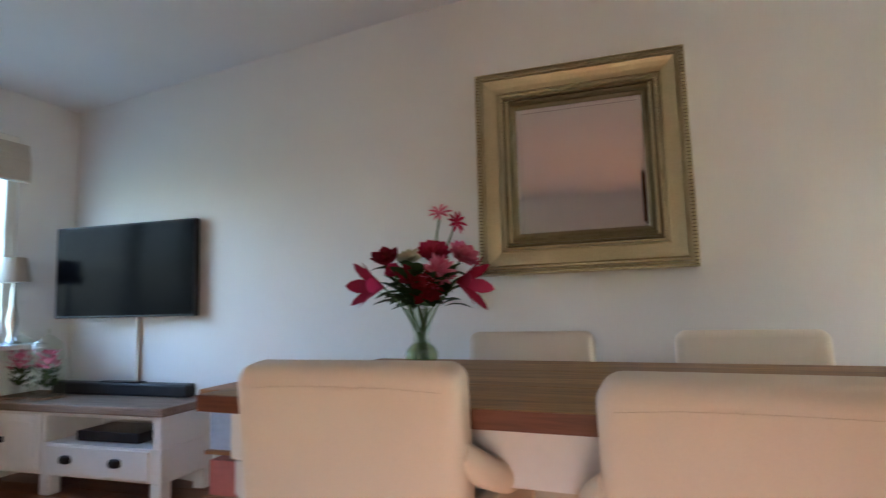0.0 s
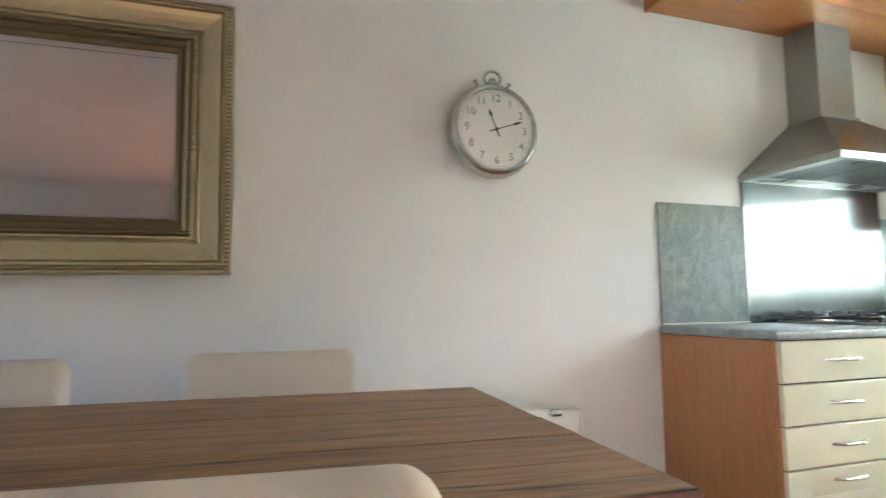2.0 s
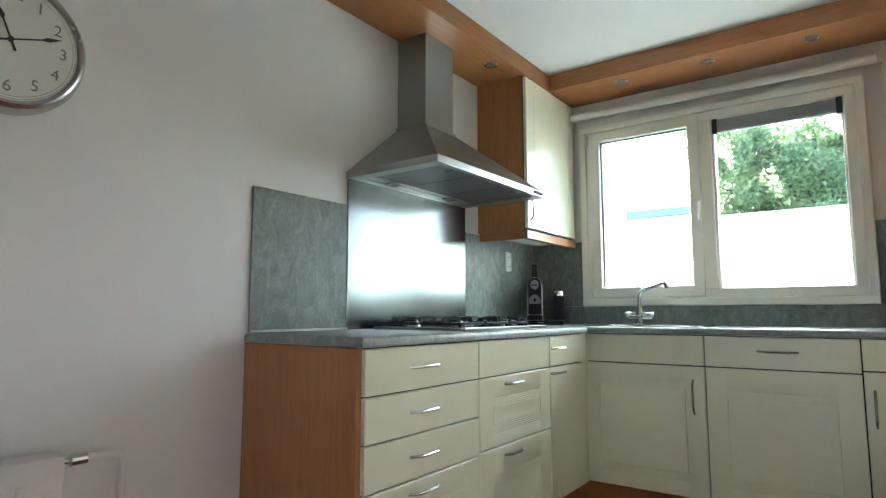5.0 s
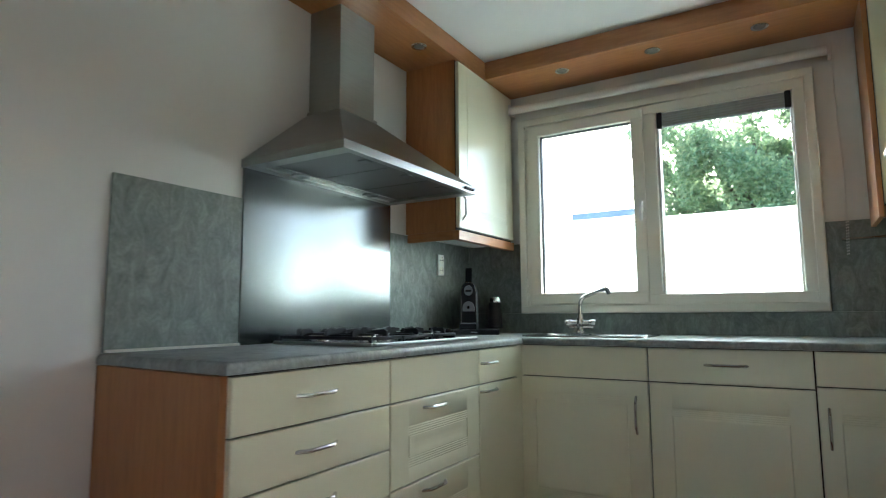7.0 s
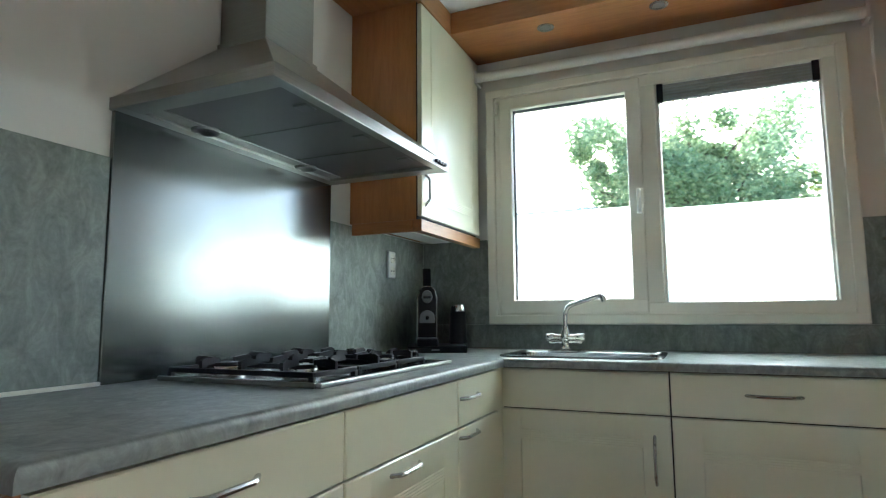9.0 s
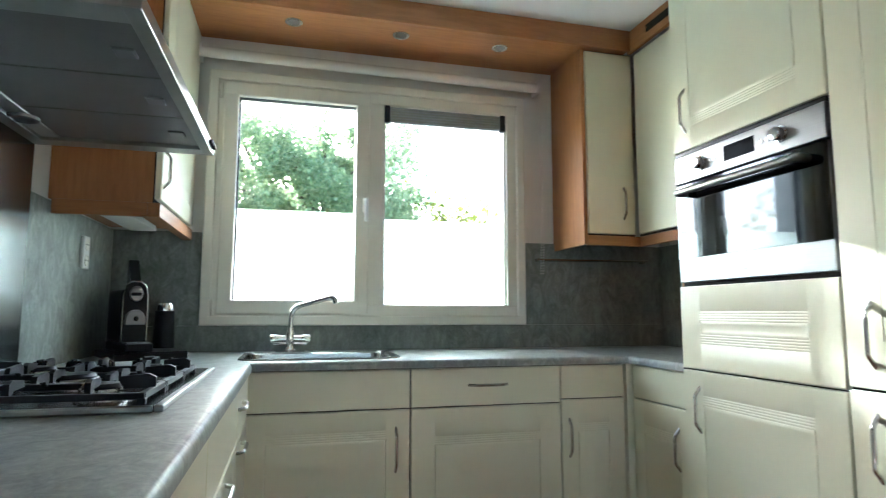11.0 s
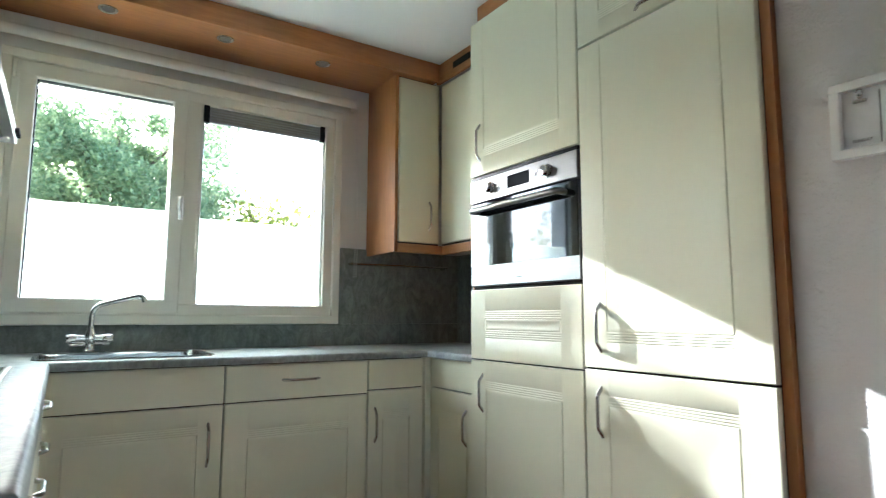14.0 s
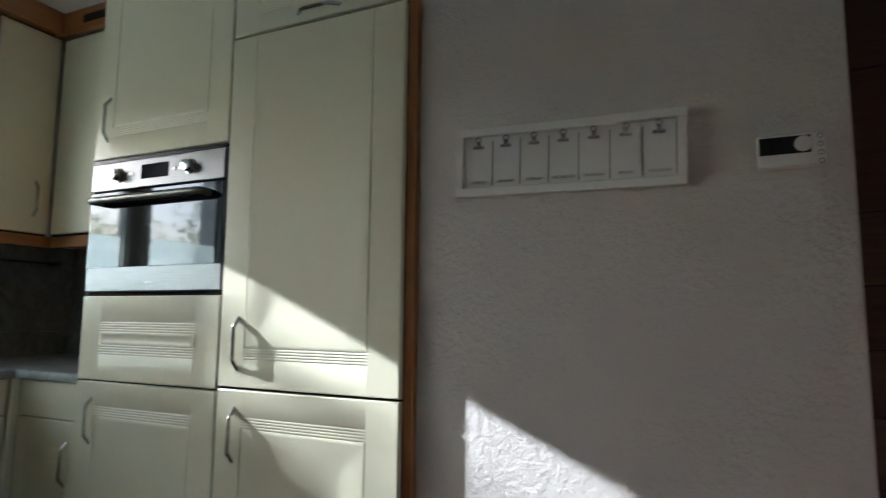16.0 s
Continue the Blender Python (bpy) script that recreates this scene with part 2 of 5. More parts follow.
PINK = leafy("petal_pink", (0.62, 0.10, 0.19), (0.78, 0.26, 0.36))
DEEP = leafy("petal_crimson", (0.17, 0.006, 0.016), (0.30, 0.012, 0.03))
TREE_LEAF = leafy("tree_leaf", (0.16, 0.25, 0.125), (0.46, 0.52, 0.28))
BUSH_LEAF = leafy("bush_leaf", (0.08, 0.12, 0.02), (0.28, 0.28, 0.05))
BARK = surface("bark", (0.10, 0.075, 0.05), 0.9, 0, 0.25, 5, 40, 0.8, 0.01)
GRASS = surface("garden_ground", (0.10, 0.12, 0.06), 0.9, 0, 0.3, 0.6, 12, 0.5, 0.02)
BRICK = surface("red_brown_masonry", (0.24, 0.13, 0.09), 0.85, 0, 0.2, 1.2, 16, 0.4, 0.01)
ROOF = surface("dark_roof", (0.05, 0.055, 0.065), 0.7, 0, 0.15, 1.5, 18, 0.4, 0.01)
# dark felt paled to blue-grey: window glare and haze put into the colour
SHED_HAZED = surface("hazed_roof_felt", (0.27, 0.31, 0.37), 0.8, 0, 0.12, 2, 20, 0.3, 0.005)
LINEN = surface("linen_shade", (0.52, 0.47, 0.39), 0.85, 0, 0.08, 6, 200, 0.4)
SPOT_GLASS = surface("spot_lens", (0.42, 0.41, 0.38), 0.25, 0.3, 0.05, 9, 120, 0.1)
BOXES = [surface("printed_box", c, 0.5, 0, 0.15, 9, 60, 0.05) for c in ((0.42, 0.50, 0.62), (0.52, 0.16, 0.12), (0.55, 0.32, 0.20))]
ORANGE_WOOD = wood("orange_wood_board", (0.26, 0.10, 0.03), (0.42, 0.19, 0.07), (1.0, 9, 9), 0.45)


# ---- mesh helpers ----
ORIGIN = {}


def thing(name, at, label, category, group="", kind=""):
    """An Empty at the thing's base; its parts are given in world places."""
    ob = new(name)
    ob.empty_display_size = 0.05
    ob.location = at
    ORIGIN[ob] = Vector(at)
    return tagged(ob, label, category, group, kind)


def smooth(bm, on=True):
    for f in bm.faces:
        f.smooth = on


def part(name, bm, material, parent=None, label="", smoothed=False):
    """Links a bmesh, given in world places, as one mesh object under a thing or a part."""
    o = ORIGIN.get(parent, Vector())
    bmesh.ops.recalc_face_normals(bm, faces=bm.faces)
    bm.transform(Matrix.Translation(-o))
    if smoothed:
        smooth(bm)
    me = bpy.data.meshes.new(name)
    bm.to_mesh(me)
    bm.free()
    me.materials.append(material)
    if smoothed:
        me.set_sharp_from_angle(angle=radians(42))
    ob = new(name, me)
    if parent:
        ob.parent = parent
    ORIGIN[ob] = o
    return tagged(ob, label) if label else ob


def single(name, bm, material, label, category, at=None, kind="", group="", smoothed=False):
    """A top-level thing that is one mesh."""
    o = Vector(at) if at else Vector()
    bm.transform(Matrix.Translation(-o))
    ob = part(name, bm, material, None, "", smoothed)
    ob.location = o
    ORIGIN[ob] = o
    return tagged(ob, label, category, group, kind)


def box(x0, y0, z0, x1, y1, z1, bevel=0.0, bm=None, seg=2):
    b = bmesh.new()
    r = bmesh.ops.create_cube(b, size=1)
    bmesh.ops.scale(b, vec=(abs(x1 - x0), abs(y1 - y0), abs(z1 - z0)), verts=b.verts)
    bmesh.ops.translate(b, vec=((x0 + x1) / 2, (y0 + y1) / 2, (z0 + z1) / 2), verts=b.verts)
    if bevel:
        bmesh.ops.bevel(b, geom=b.edges[:], offset=bevel, segments=seg, affect='EDGES', profile=0.5)
    return joined(bm, b)


def joined(bm, b):
    if bm is None:
        return b
    me = bpy.data.meshes.new("tmp")
    b.to_mesh(me)
    b.free()
    bm.from_mesh(me)
    bpy.data.meshes.remove(me)
    return bm


def tube(points, radius, seg=10, bm=None, closed=False):
    """A round bar along points; radius is a number or one a point."""
    b = bmesh.new()
    pts = [Vector(p) for p in points]
    rad = radius if isinstance(radius, (list, tuple)) else [radius] * len(pts)
    rings, n = [], len(pts)
    up = Vector((0.31, 0.17, 0.93)).normalized()
    for i, p in enumerate(pts):
        a, c = pts[(i - 1) % n] if closed or i else p, pts[(i + 1) % n] if closed or i < n - 1 else p
        d = (c - a).normalized()
        u = d.cross(up)
        u = (u if u.length > 1e-3 else d.cross(Vector((1, 0, 0)))).normalized()
        w = d.cross(u)
        rings.append([b.verts.new(p + rad[i] * (math.cos(k) * u + math.sin(k) * w)) for k in (2 * math.pi * j / seg for j in range(seg))])
    for i in range(n if closed else n - 1):
        r0, r1 = rings[i], rings[(i + 1) % n]
        for j in range(seg):
            b.faces.new((r0[j], r0[(j + 1) % seg], r1[(j + 1) % seg], r1[j]))
    if not closed:
        b.faces.new(rings[0][::-1])
        b.faces.new(rings[-1])
    return joined(bm, b)


def bend(points, r=0.02, steps=5):
    """Rounds the corners of a line of points."""
    pts = [Vector(p) for p in points]
    out = [pts[0]]
    for a, p, c in zip(pts, pts[1:], pts[2:]):
        u, w = (a - p), (c - p)
        k = min(r, u.length * 0.45, w.length * 0.45)
        s, e = p + u.normalized() * k, p + w.normalized() * k
        for i in range(steps + 1):
            f = i / steps
            out.append((1 - f) ** 2 * s + 2 * f * (1 - f) * p + f * f * e)
    return out + [pts[-1]]


def lathe(profile, at, axis='Z', seg=32, bm=None):
    """Turns a line of (radius, height) round an axis at a place."""
    b = bmesh.new()
    rings = []
    for r, h in profile:
        rings.append([b.verts.new((max(r, 1e-5) * math.cos(k), max(r, 1e-5) * math.sin(k), h)) for k in (2 * math.pi * j / seg for j in range(seg))])
    for r0, r1 in zip(rings, rings[1:]):
        for j in range(seg):
            b.faces.new((r0[j], r0[(j + 1) % seg], r1[(j + 1) % seg], r1[j]))
    b.faces.new(rings[0][::-1])
    b.faces.new(rings[-1])
    turn = {'Z': Matrix(), 'Y-': Matrix.Rotation(radians(90), 4, 'X'), 'Y+': Matrix.Rotation(radians(-90), 4, 'X'),
            'X-': Matrix.Rotation(radians(-90), 4, 'Y'), 'Z-': Matrix.Rotation(radians(180), 4, 'X')}[axis]
    b.transform(Matrix.Translation(at) @ turn)
    return joined(bm, b)


def prism(outline, lo, hi, plane='Z', bevel=0.0, bm=None, seg=2):
    """An outline in two axes, drawn out along the third. Z: (x, y); X: (y, z); Y: (x, z)."""
    b = bmesh.new()
    place = {'Z': lambda p, h: (p[0], p[1], h), 'X': lambda p, h: (h, p[0], p[1]), 'Y': lambda p, h: (p[0], h, p[1])}[plane]
    low, top = [b.verts.new(place(p, lo)) for p in outline], [b.verts.new(place(p, hi)) for p in outline]
    b.faces.new(low[::-1])
    b.faces.new(top)
    n = len(outline)
    for i in range(n):
        b.faces.new((low[i], low[(i + 1) % n], top[(i + 1) % n], top[i]))
    if bevel:
        bmesh.ops.bevel(b, geom=b.edges[:], offset=bevel, segments=seg, affect='EDGES', profile=0.5)
    return joined(bm, b)


def lettering(name, words, height, m, material, parent, label="", depth=0.0006):
    """Flat raised writing with the built-in font, centred on the pose m."""
    cu = bpy.data.curves.new(name, 'FONT')
    cu.body, cu.size, cu.align_x, cu.align_y, cu.extrude = words, height * 1.38, 'CENTER', 'CENTER', depth
    cu.resolution_u = 3
    ob = bpy.data.objects.new(name, cu)
    scene.collection.objects.link(ob)
    bpy.context.view_layer.update()
    me = bpy.data.meshes.new_from_object(ob.evaluated_get(bpy.context.evaluated_depsgraph_get()))
    bpy.data.objects.remove(ob)
    bm = bmesh.new()
    bm.from_mesh(me)
    bpy.data.meshes.remove(me)
    bm.transform(m)
    return part(name, bm, material, parent, label)


# ---- structure ----
ZC = 2.405
single("floor", box(-6.2, -5.1, -0.12, 2.45, 0.85, -0.012), FLOOR_WOOD, "reddish brown wooden floor under the boards", "floor", kind="structure")
single("ceiling", box(-6.2, -5.1, ZC, 2.45, 0.85, ZC + 0.15), CEIL, "white plastered flat ceiling", "ceiling", kind="structure")
single("wall_north", prism([(2.2, 0), (2.2, 0.85), (-5.95, 0.85), (-5.95, 0.58)] + [(-3.7 * (1 - f) ** 2 - 5.8 * f * (1 - f) - 2.66 * f * f, 0.166 * (1 - f) ** 2 + 0.02 * f * (1 - f)) for f in (k / 10 for k in range(11))], 0, ZC), WALL, "off-white painted smooth plaster wall, slanting off past the table", "wall", kind="structure", smoothed=True)


def wall_x(name, x0, x1, y0, y1, oy0, oy1, oz0, oz1, label, material=WALL):
    """A wall across x with one opening through it."""
    bm = box(x0, y0, 0, x1, y1, oz0)
    box(x0, y0, oz1, x1, y1, ZC, bm=bm)
    box(x0, y0, oz0, x1, oy0, oz1, bm=bm)
    box(x0, oy1, oz0, x1, y1, oz1, bm=bm)
    return single(name, bm, material, label, "wall", kind="structure")


wall_x("wall_east", 2.2, 2.45, -5.1, 0.85, -1.82, -0.40, 1.046, 2.126, "off-white painted outer wall round the kitchen window")
wall_x("wall_west", -6.2, -5.95, -5.1, 0.85, -1.4, 0.12, 0.80, 2.12, "white end wall of the living room with a window")
# rear wall; its opening is added for the warm fill lamp
bm = box(-6.2, -3.8, 0, 2.45, -3.6, 0.1)
box(-6.2, -3.8, 1.2, 2.45, -3.6, ZC, bm=bm)
box(-6.2, -3.8, 0.1, -2.4, -3.6, 1.2, bm=bm)
box(-1.2, -3.8, 0.1, 2.45, -3.6, 1.2, bm=bm)
single("wall_south", bm, WALL, "plain light rear wall of the room", "wall", kind="structure")
single("wall_kitchen_back", box(0.0, -2.80, 0, 2.2, -2.625, ZC), WALL, "painted wall behind the tall cabinets", "wall", kind="structure")
single("wall_pier", box(-0.94, -2.80, 0, -0.002, -2.052, ZC, 0.006), ROUGH_WALL, "light grey spatter-plastered wall with a rough grain", "wall", kind="structure")
single("wall_hall", box(-1.03, -3.6, 0, -0.95, -2.80, ZC), WALL, "painted wall past the plastered pier", "wall", kind="structure")
boards = thing("board_partition", (-1.5, -2.95, 0), "dark brown stained horizontal boards in the shade", "boards", kind="structure")
z = 0.0
for i, h in enumerate((0.22, 0.2, 0.19, 0.21, 0.2, 0.2, 0.23, 0.47, 0.5)):
    part("board", box(-1.75, -2.96 - 0.006 * (i % 3), z + 0.003, -0.955, -2.92 - 0.006 * (i % 3), z + h - 0.003, 0.004), DARK_WOOD, boards)
    z += h
# unseen board, added to stop light showing through the gaps
part("backing_board", box(-1.75, -3.0, 0.0, -0.955, -2.975, 2.42), DARK_WOOD, boards)

# kitchen window: fixed frame, left casement, right pane with a vent
win = thing("window_1", (2.2, -1.1, 1.0), "white plastic two-part kitchen window with frosted lower half", "window", kind="structure")


def ring(y0, y1, z0, z1, w, x0, x1, bevel=0.006):
    """A rectangular frame round an opening in a wall across x."""
    bm = box(x0, y0, z0, x1, y1, z0 + w, bevel)
    box(x0, y0, z1 - w, x1, y1, z1, bevel, bm)
    box(x0 + 0.001, y0, z0 + w * 0.8, x1 - 0.001, y0 + w, z1 - w * 0.8, bevel, bm)
    box(x0 + 0.001, y1 - w, z0 + w * 0.8, x1 - 0.001, y1, z1 - w * 0.8, bevel, bm)
    return bm


part("outer_trim", ring(-1.846, -0.366, 1.008, 2.135, 0.042, 2.152, 2.24), PVC, win)
part("frame", ring(-1.815, -0.402, 1.04, 2.105, 0.06, 2.166, 2.27), PVC, win)
sash = part("casement", ring(-1.076, -0.43, 1.055, 2.088, 0.062, 2.158, 2.245), PVC, win)
part("mullion", box(2.17, -1.14, 1.06, 2.26, -1.07, 2.09, 0.006), PVC, win)
part("bead", ring(-1.765, -1.134, 1.06, 2.072, 0.02, 2.180, 2.25, 0.004), PVC, win)
gasket = part("gasket", ring(-1.022, -0.492, 1.113, 2.030, 0.006, 2.186, 2.215, 0.001), DARK_PLASTIC, win, "thin black rubber seal")
part("gasket", ring(-1.752, -1.146, 1.072, 2.060, 0.006, 2.196, 2.22, 0.001), DARK_PLASTIC, win, "thin black rubber seal")
p1 = part("pane", box(2.200, -1.018, 1.117, 2.206, -0.496, 2.026), CLEAR, win, "clear glass pane")
p2 = part("pane", box(2.206, -1.748, 1.076, 2.212, -1.150, 2.056), CLEAR, win, "clear glass pane")
f1 = part("frosted_film", box(2.208, -1.017, 1.118, 2.209, -0.497, 1.522), FILM, win, "white frosted privacy film")
f2 = part("frosted_film", box(2.214, -1.747, 1.077, 2.215, -1.151, 1.502), FILM, win, "white frosted privacy film")
for o in (p1, p2):
    o.visible_shadow = False
vent = part("vent_grille", box(2.176, -1.742, 1.967, 2.20, -1.156, 2.040, 0.003), GREY_PLASTIC, win, "grey aluminium ventilation grille")
for k in range(5):
    part("slat", box(2.172, -1.722, 1.973 + k * 0.013, 2.178, -1.176, 1.981 + k * 0.013, 0.001), STEEL, vent)
part("end_cap", box(2.170, -1.752, 1.962, 2.202, -1.726, 2.045, 0.003), DARK_PLASTIC, vent, "dark blue-black end cap")
part("end_cap", box(2.170, -1.172, 1.962, 2.202, -1.146, 2.045, 0.003), DARK_PLASTIC, vent, "dark blue-black end cap")
hnd = part("window_handle", box(2.142, -1.072, 1.52, 2.158, -1.046, 1.59, 0.006), PVC, win, "white lever handle")
part("lever", tube(bend([(2.145, -1.059, 1.575), (2.118, -1.059, 1.575), (2.112, -1.059, 1.475)], 0.012), 0.009), WHITE, hnd, smoothed=True)
for zz in (1.075, 2.03):
    part("hinge", tube([(2.150, -0.418, zz - 0.025), (2.150, -0.418, zz + 0.04)], 0.008), PVC, win, smoothed=True)

win.matrix_basis = Matrix.Translation((0, 0, 0.016)) @ win.matrix_basis

# the living room's end window
win2 = thing("window_2", (-6.0, -1.1, 0.8), "white framed living room window in bluish daylight", "window", kind="structure")
part("frame", ring(-1.4, 0.12, 0.80, 2.12, 0.07, -6.06, -5.955), PVC, win2)
part("mullion", box(-6.05, -0.68, 0.86, -5.97, -0.60, 2.06, 0.006), PVC, win2)
part("window_sill", box(-5.97, -1.5, 0.775, -5.74, 0.2, 0.803, 0.006), WHITE, win2)
pane = part("pane", box(-6.03, -1.34, 0.86, -6.024, 0.06, 2.06), CLEAR, win2)
pane.visible_shadow = False
shade2 = thing("roman_blind", (-5.9, 0.0, 1.9), "folded beige linen roman blind above the window", "blind")
for k in range(4):
    part("fold", box(-5.945 + k * 0.004, -1.45, 1.99 - 0.03 * k, -5.905 + k * 0.006, 0.16, 2.15 - 0.035 * k, 0.012), LINEN, shade2)
lamp2 = thing("table_lamp", (-5.84, 0.04, 0.803), "small table lamp with a beige fabric shade on the sill", "lamp")
part("foot", lathe([(0.05, 0), (0.055, 0.01), (0.03, 0.02), (0.014, 0.06), (0.03, 0.14), (0.012, 0.24), (0.008, 0.42)], (-5.84, 0.04, 0.803)), SATIN, lamp2, smoothed=True)
part("shade", lathe([(0.085, 0), (0.088, 0.0), (0.062, 0.15), (0.058, 0.15)], (-5.84, 0.04, 1.18)), LINEN, lamp2, smoothed=True)
for ob in (bpy.data.objects["wall_west"], win2, shade2, lamp2):
    ob.matrix_basis = Matrix.Translation((0.25, 0, 0)) @ ob.matrix_basis
shade2.matrix_basis = Matrix.Translation((0, 0, -0.08)) @ shade2.matrix_basis
# rear window, unseen: added round the warm fill lamp
added_win = thing("window_3", (-1.8, -3.65, 0.1), "white framed low rear window, added unseen for the warm fill lamp", "window", kind="structure")
bm = box(-2.4, -3.70, 0.1, -1.2, -3.61, 0.16, 0.005)
box(-2.4, -3.70, 1.14, -1.2, -3.61, 1.2, 0.005, bm)
box(-2.4, -3.699, 0.15, -2.34, -3.611, 1.15, 0.005, bm)
box(-1.26, -3.699, 0.15, -1.2, -3.611, 1.15, 0.005, bm)
part("frame", bm, PVC, added_win)
pane = part("pane", box(-2.34, -3.67, 0.16, -1.26, -3.664, 1.14), CLEAR, added_win)
pane.visible_shadow = False

# lowered beech cornice with spots, on three sides
cor = thing("cornice", (1.0, -0.2, 2.31), "orange beech lowered ceiling edge with small spots", "cornice", kind="structure")
part("soffit_board", box(0.0, -0.302, 2.312, 2.198, -0.001, 2.33, 0.002), BEECH_X, cor)
part("soffit_board", box(1.848, -2.25, 2.311, 2.198, -0.303, 2.329, 0.002), BEECH_Y, cor)
part("fascia", box(0.0, -0.322, 2.306, 1.85, -0.3025, ZC - 0.001, 0.002), BEECH_X, cor)
part("fascia", box(1.829, -2.252, 2.304, 1.8475, -0.323, ZC - 0.001, 0.002), BEECH_Y, cor)
part("fascia", box(1.25, -2.272, 2.302, 1.86, -2.253, ZC - 0.001, 0.002), BEECH_X, cor)
part("end_board", box(-0.018, -0.322, 2.306, -0.0005, -0.001, ZC - 0.001, 0.002), BEECH_Y, cor)
# flat dark strip: the slot's inner shade is painted on
part("vent_slot", box(1.36, -2.2525, 2.335, 1.70, -2.250, 2.37, 0.001), GAP_SHADE, cor, "ventilation slot with its inner shade painted dark")
for sx, sy in ((0.30, -0.24), (1.312, -0.228), (1.955, -0.718), (1.96, -1.182), (1.967, -1.65)):
    spot = thing("ceiling_spot", (sx, sy, 2.312), "small round recessed spot with a metal rim", "spot lamp", "spots in the cornice")
    part("rim", lathe([(0.026, -0.001), (0.031, -0.004), (0.036, -0.004), (0.038, 0.0)], (sx, sy, 2.312)), SATIN, spot, smoothed=True)
    part("lens", lathe([(0.001, -0.0015), (0.025, -0.0015), (0.025, 0.0005)], (sx, sy, 2.311)), SPOT_GLASS, spot, smoothed=True)

# stone-look splashbacks
single("backsplash_left", box(0.0, -0.012, 0.912, 0.475, -0.001, 1.444, 0.002), STONE, "grey-green marbled laminate splashback panel", "splashback", kind="structure")
single("steel_backsplash", box(0.478, -0.014, 0.912, 1.378, -0.001, 1.575, 0.002), STEEL_SHEET, "brushed steel sheet behind the gas hob", "splashback", kind="structure")
single("backsplash_mid", box(1.381, -0.012, 0.912, 2.188, -0.001, 1.425, 0.002), STONE, "grey-green marbled laminate splashback panel", "splashback", kind="structure")
single("backsplash_window", box(2.188, -2.62, 0.912, 2.199, -0.012, 1.022, 0.002), STONE, "grey-green laminate strip under the window", "splashback", kind="structure")
single("backsplash_window_left", box(2.187, -0.360, 1.023, 2.199, -0.0125, 1.425, 0.002), STONE, "grey-green laminate panel beside the window", "splashback", kind="structure")
single("backsplash_window_right", box(2.187, -2.62, 1.023, 2.199, -1.848, 1.425, 0.002), STONE, "grey-green laminate panel beside the window", "splashback", kind="structure")
single("backsplash_corner", box(1.27, -2.624, 0.912, 2.186, -2.612, 1.425, 0.002), STONE, "grey-green laminate panel in the dark corner", "splashback", kind="structure")
single("sealing_strip", box(0.002, -0.022, 0.912, 0.476, -0.0125, 0.921, 0.002), PVC, "thin pale sealing strip on the worktop", "strip", kind="structure")


# ---- kitchen cabinets ----
LEFT = pose(0, -0.588, 0)                       # faces -y, u runs along +x
WINDOW = pose(1.64, 0, 0, 0, 0, -90)           # faces -x, u runs along -y
TALL = pose(0, -2.044, 0, 0, 0, 180)           # faces +y, u runs along -x
UP_LEFT = pose(0, -0.300, 0)
NOOK = pose(0, -2.085, 0, 0, 0, 180)          # as TALL, set back in the corner
UP_WINDOW = pose(1.888, 0, 0, 0, 0, -90)
UP_RIGHT = pose(0, -2.30, 0, 0, 0, 180)


def step(a, b, x):
    k = min(1, max(0, (x - a) / (b - a)))
    return k * k * (3 - 2 * k)


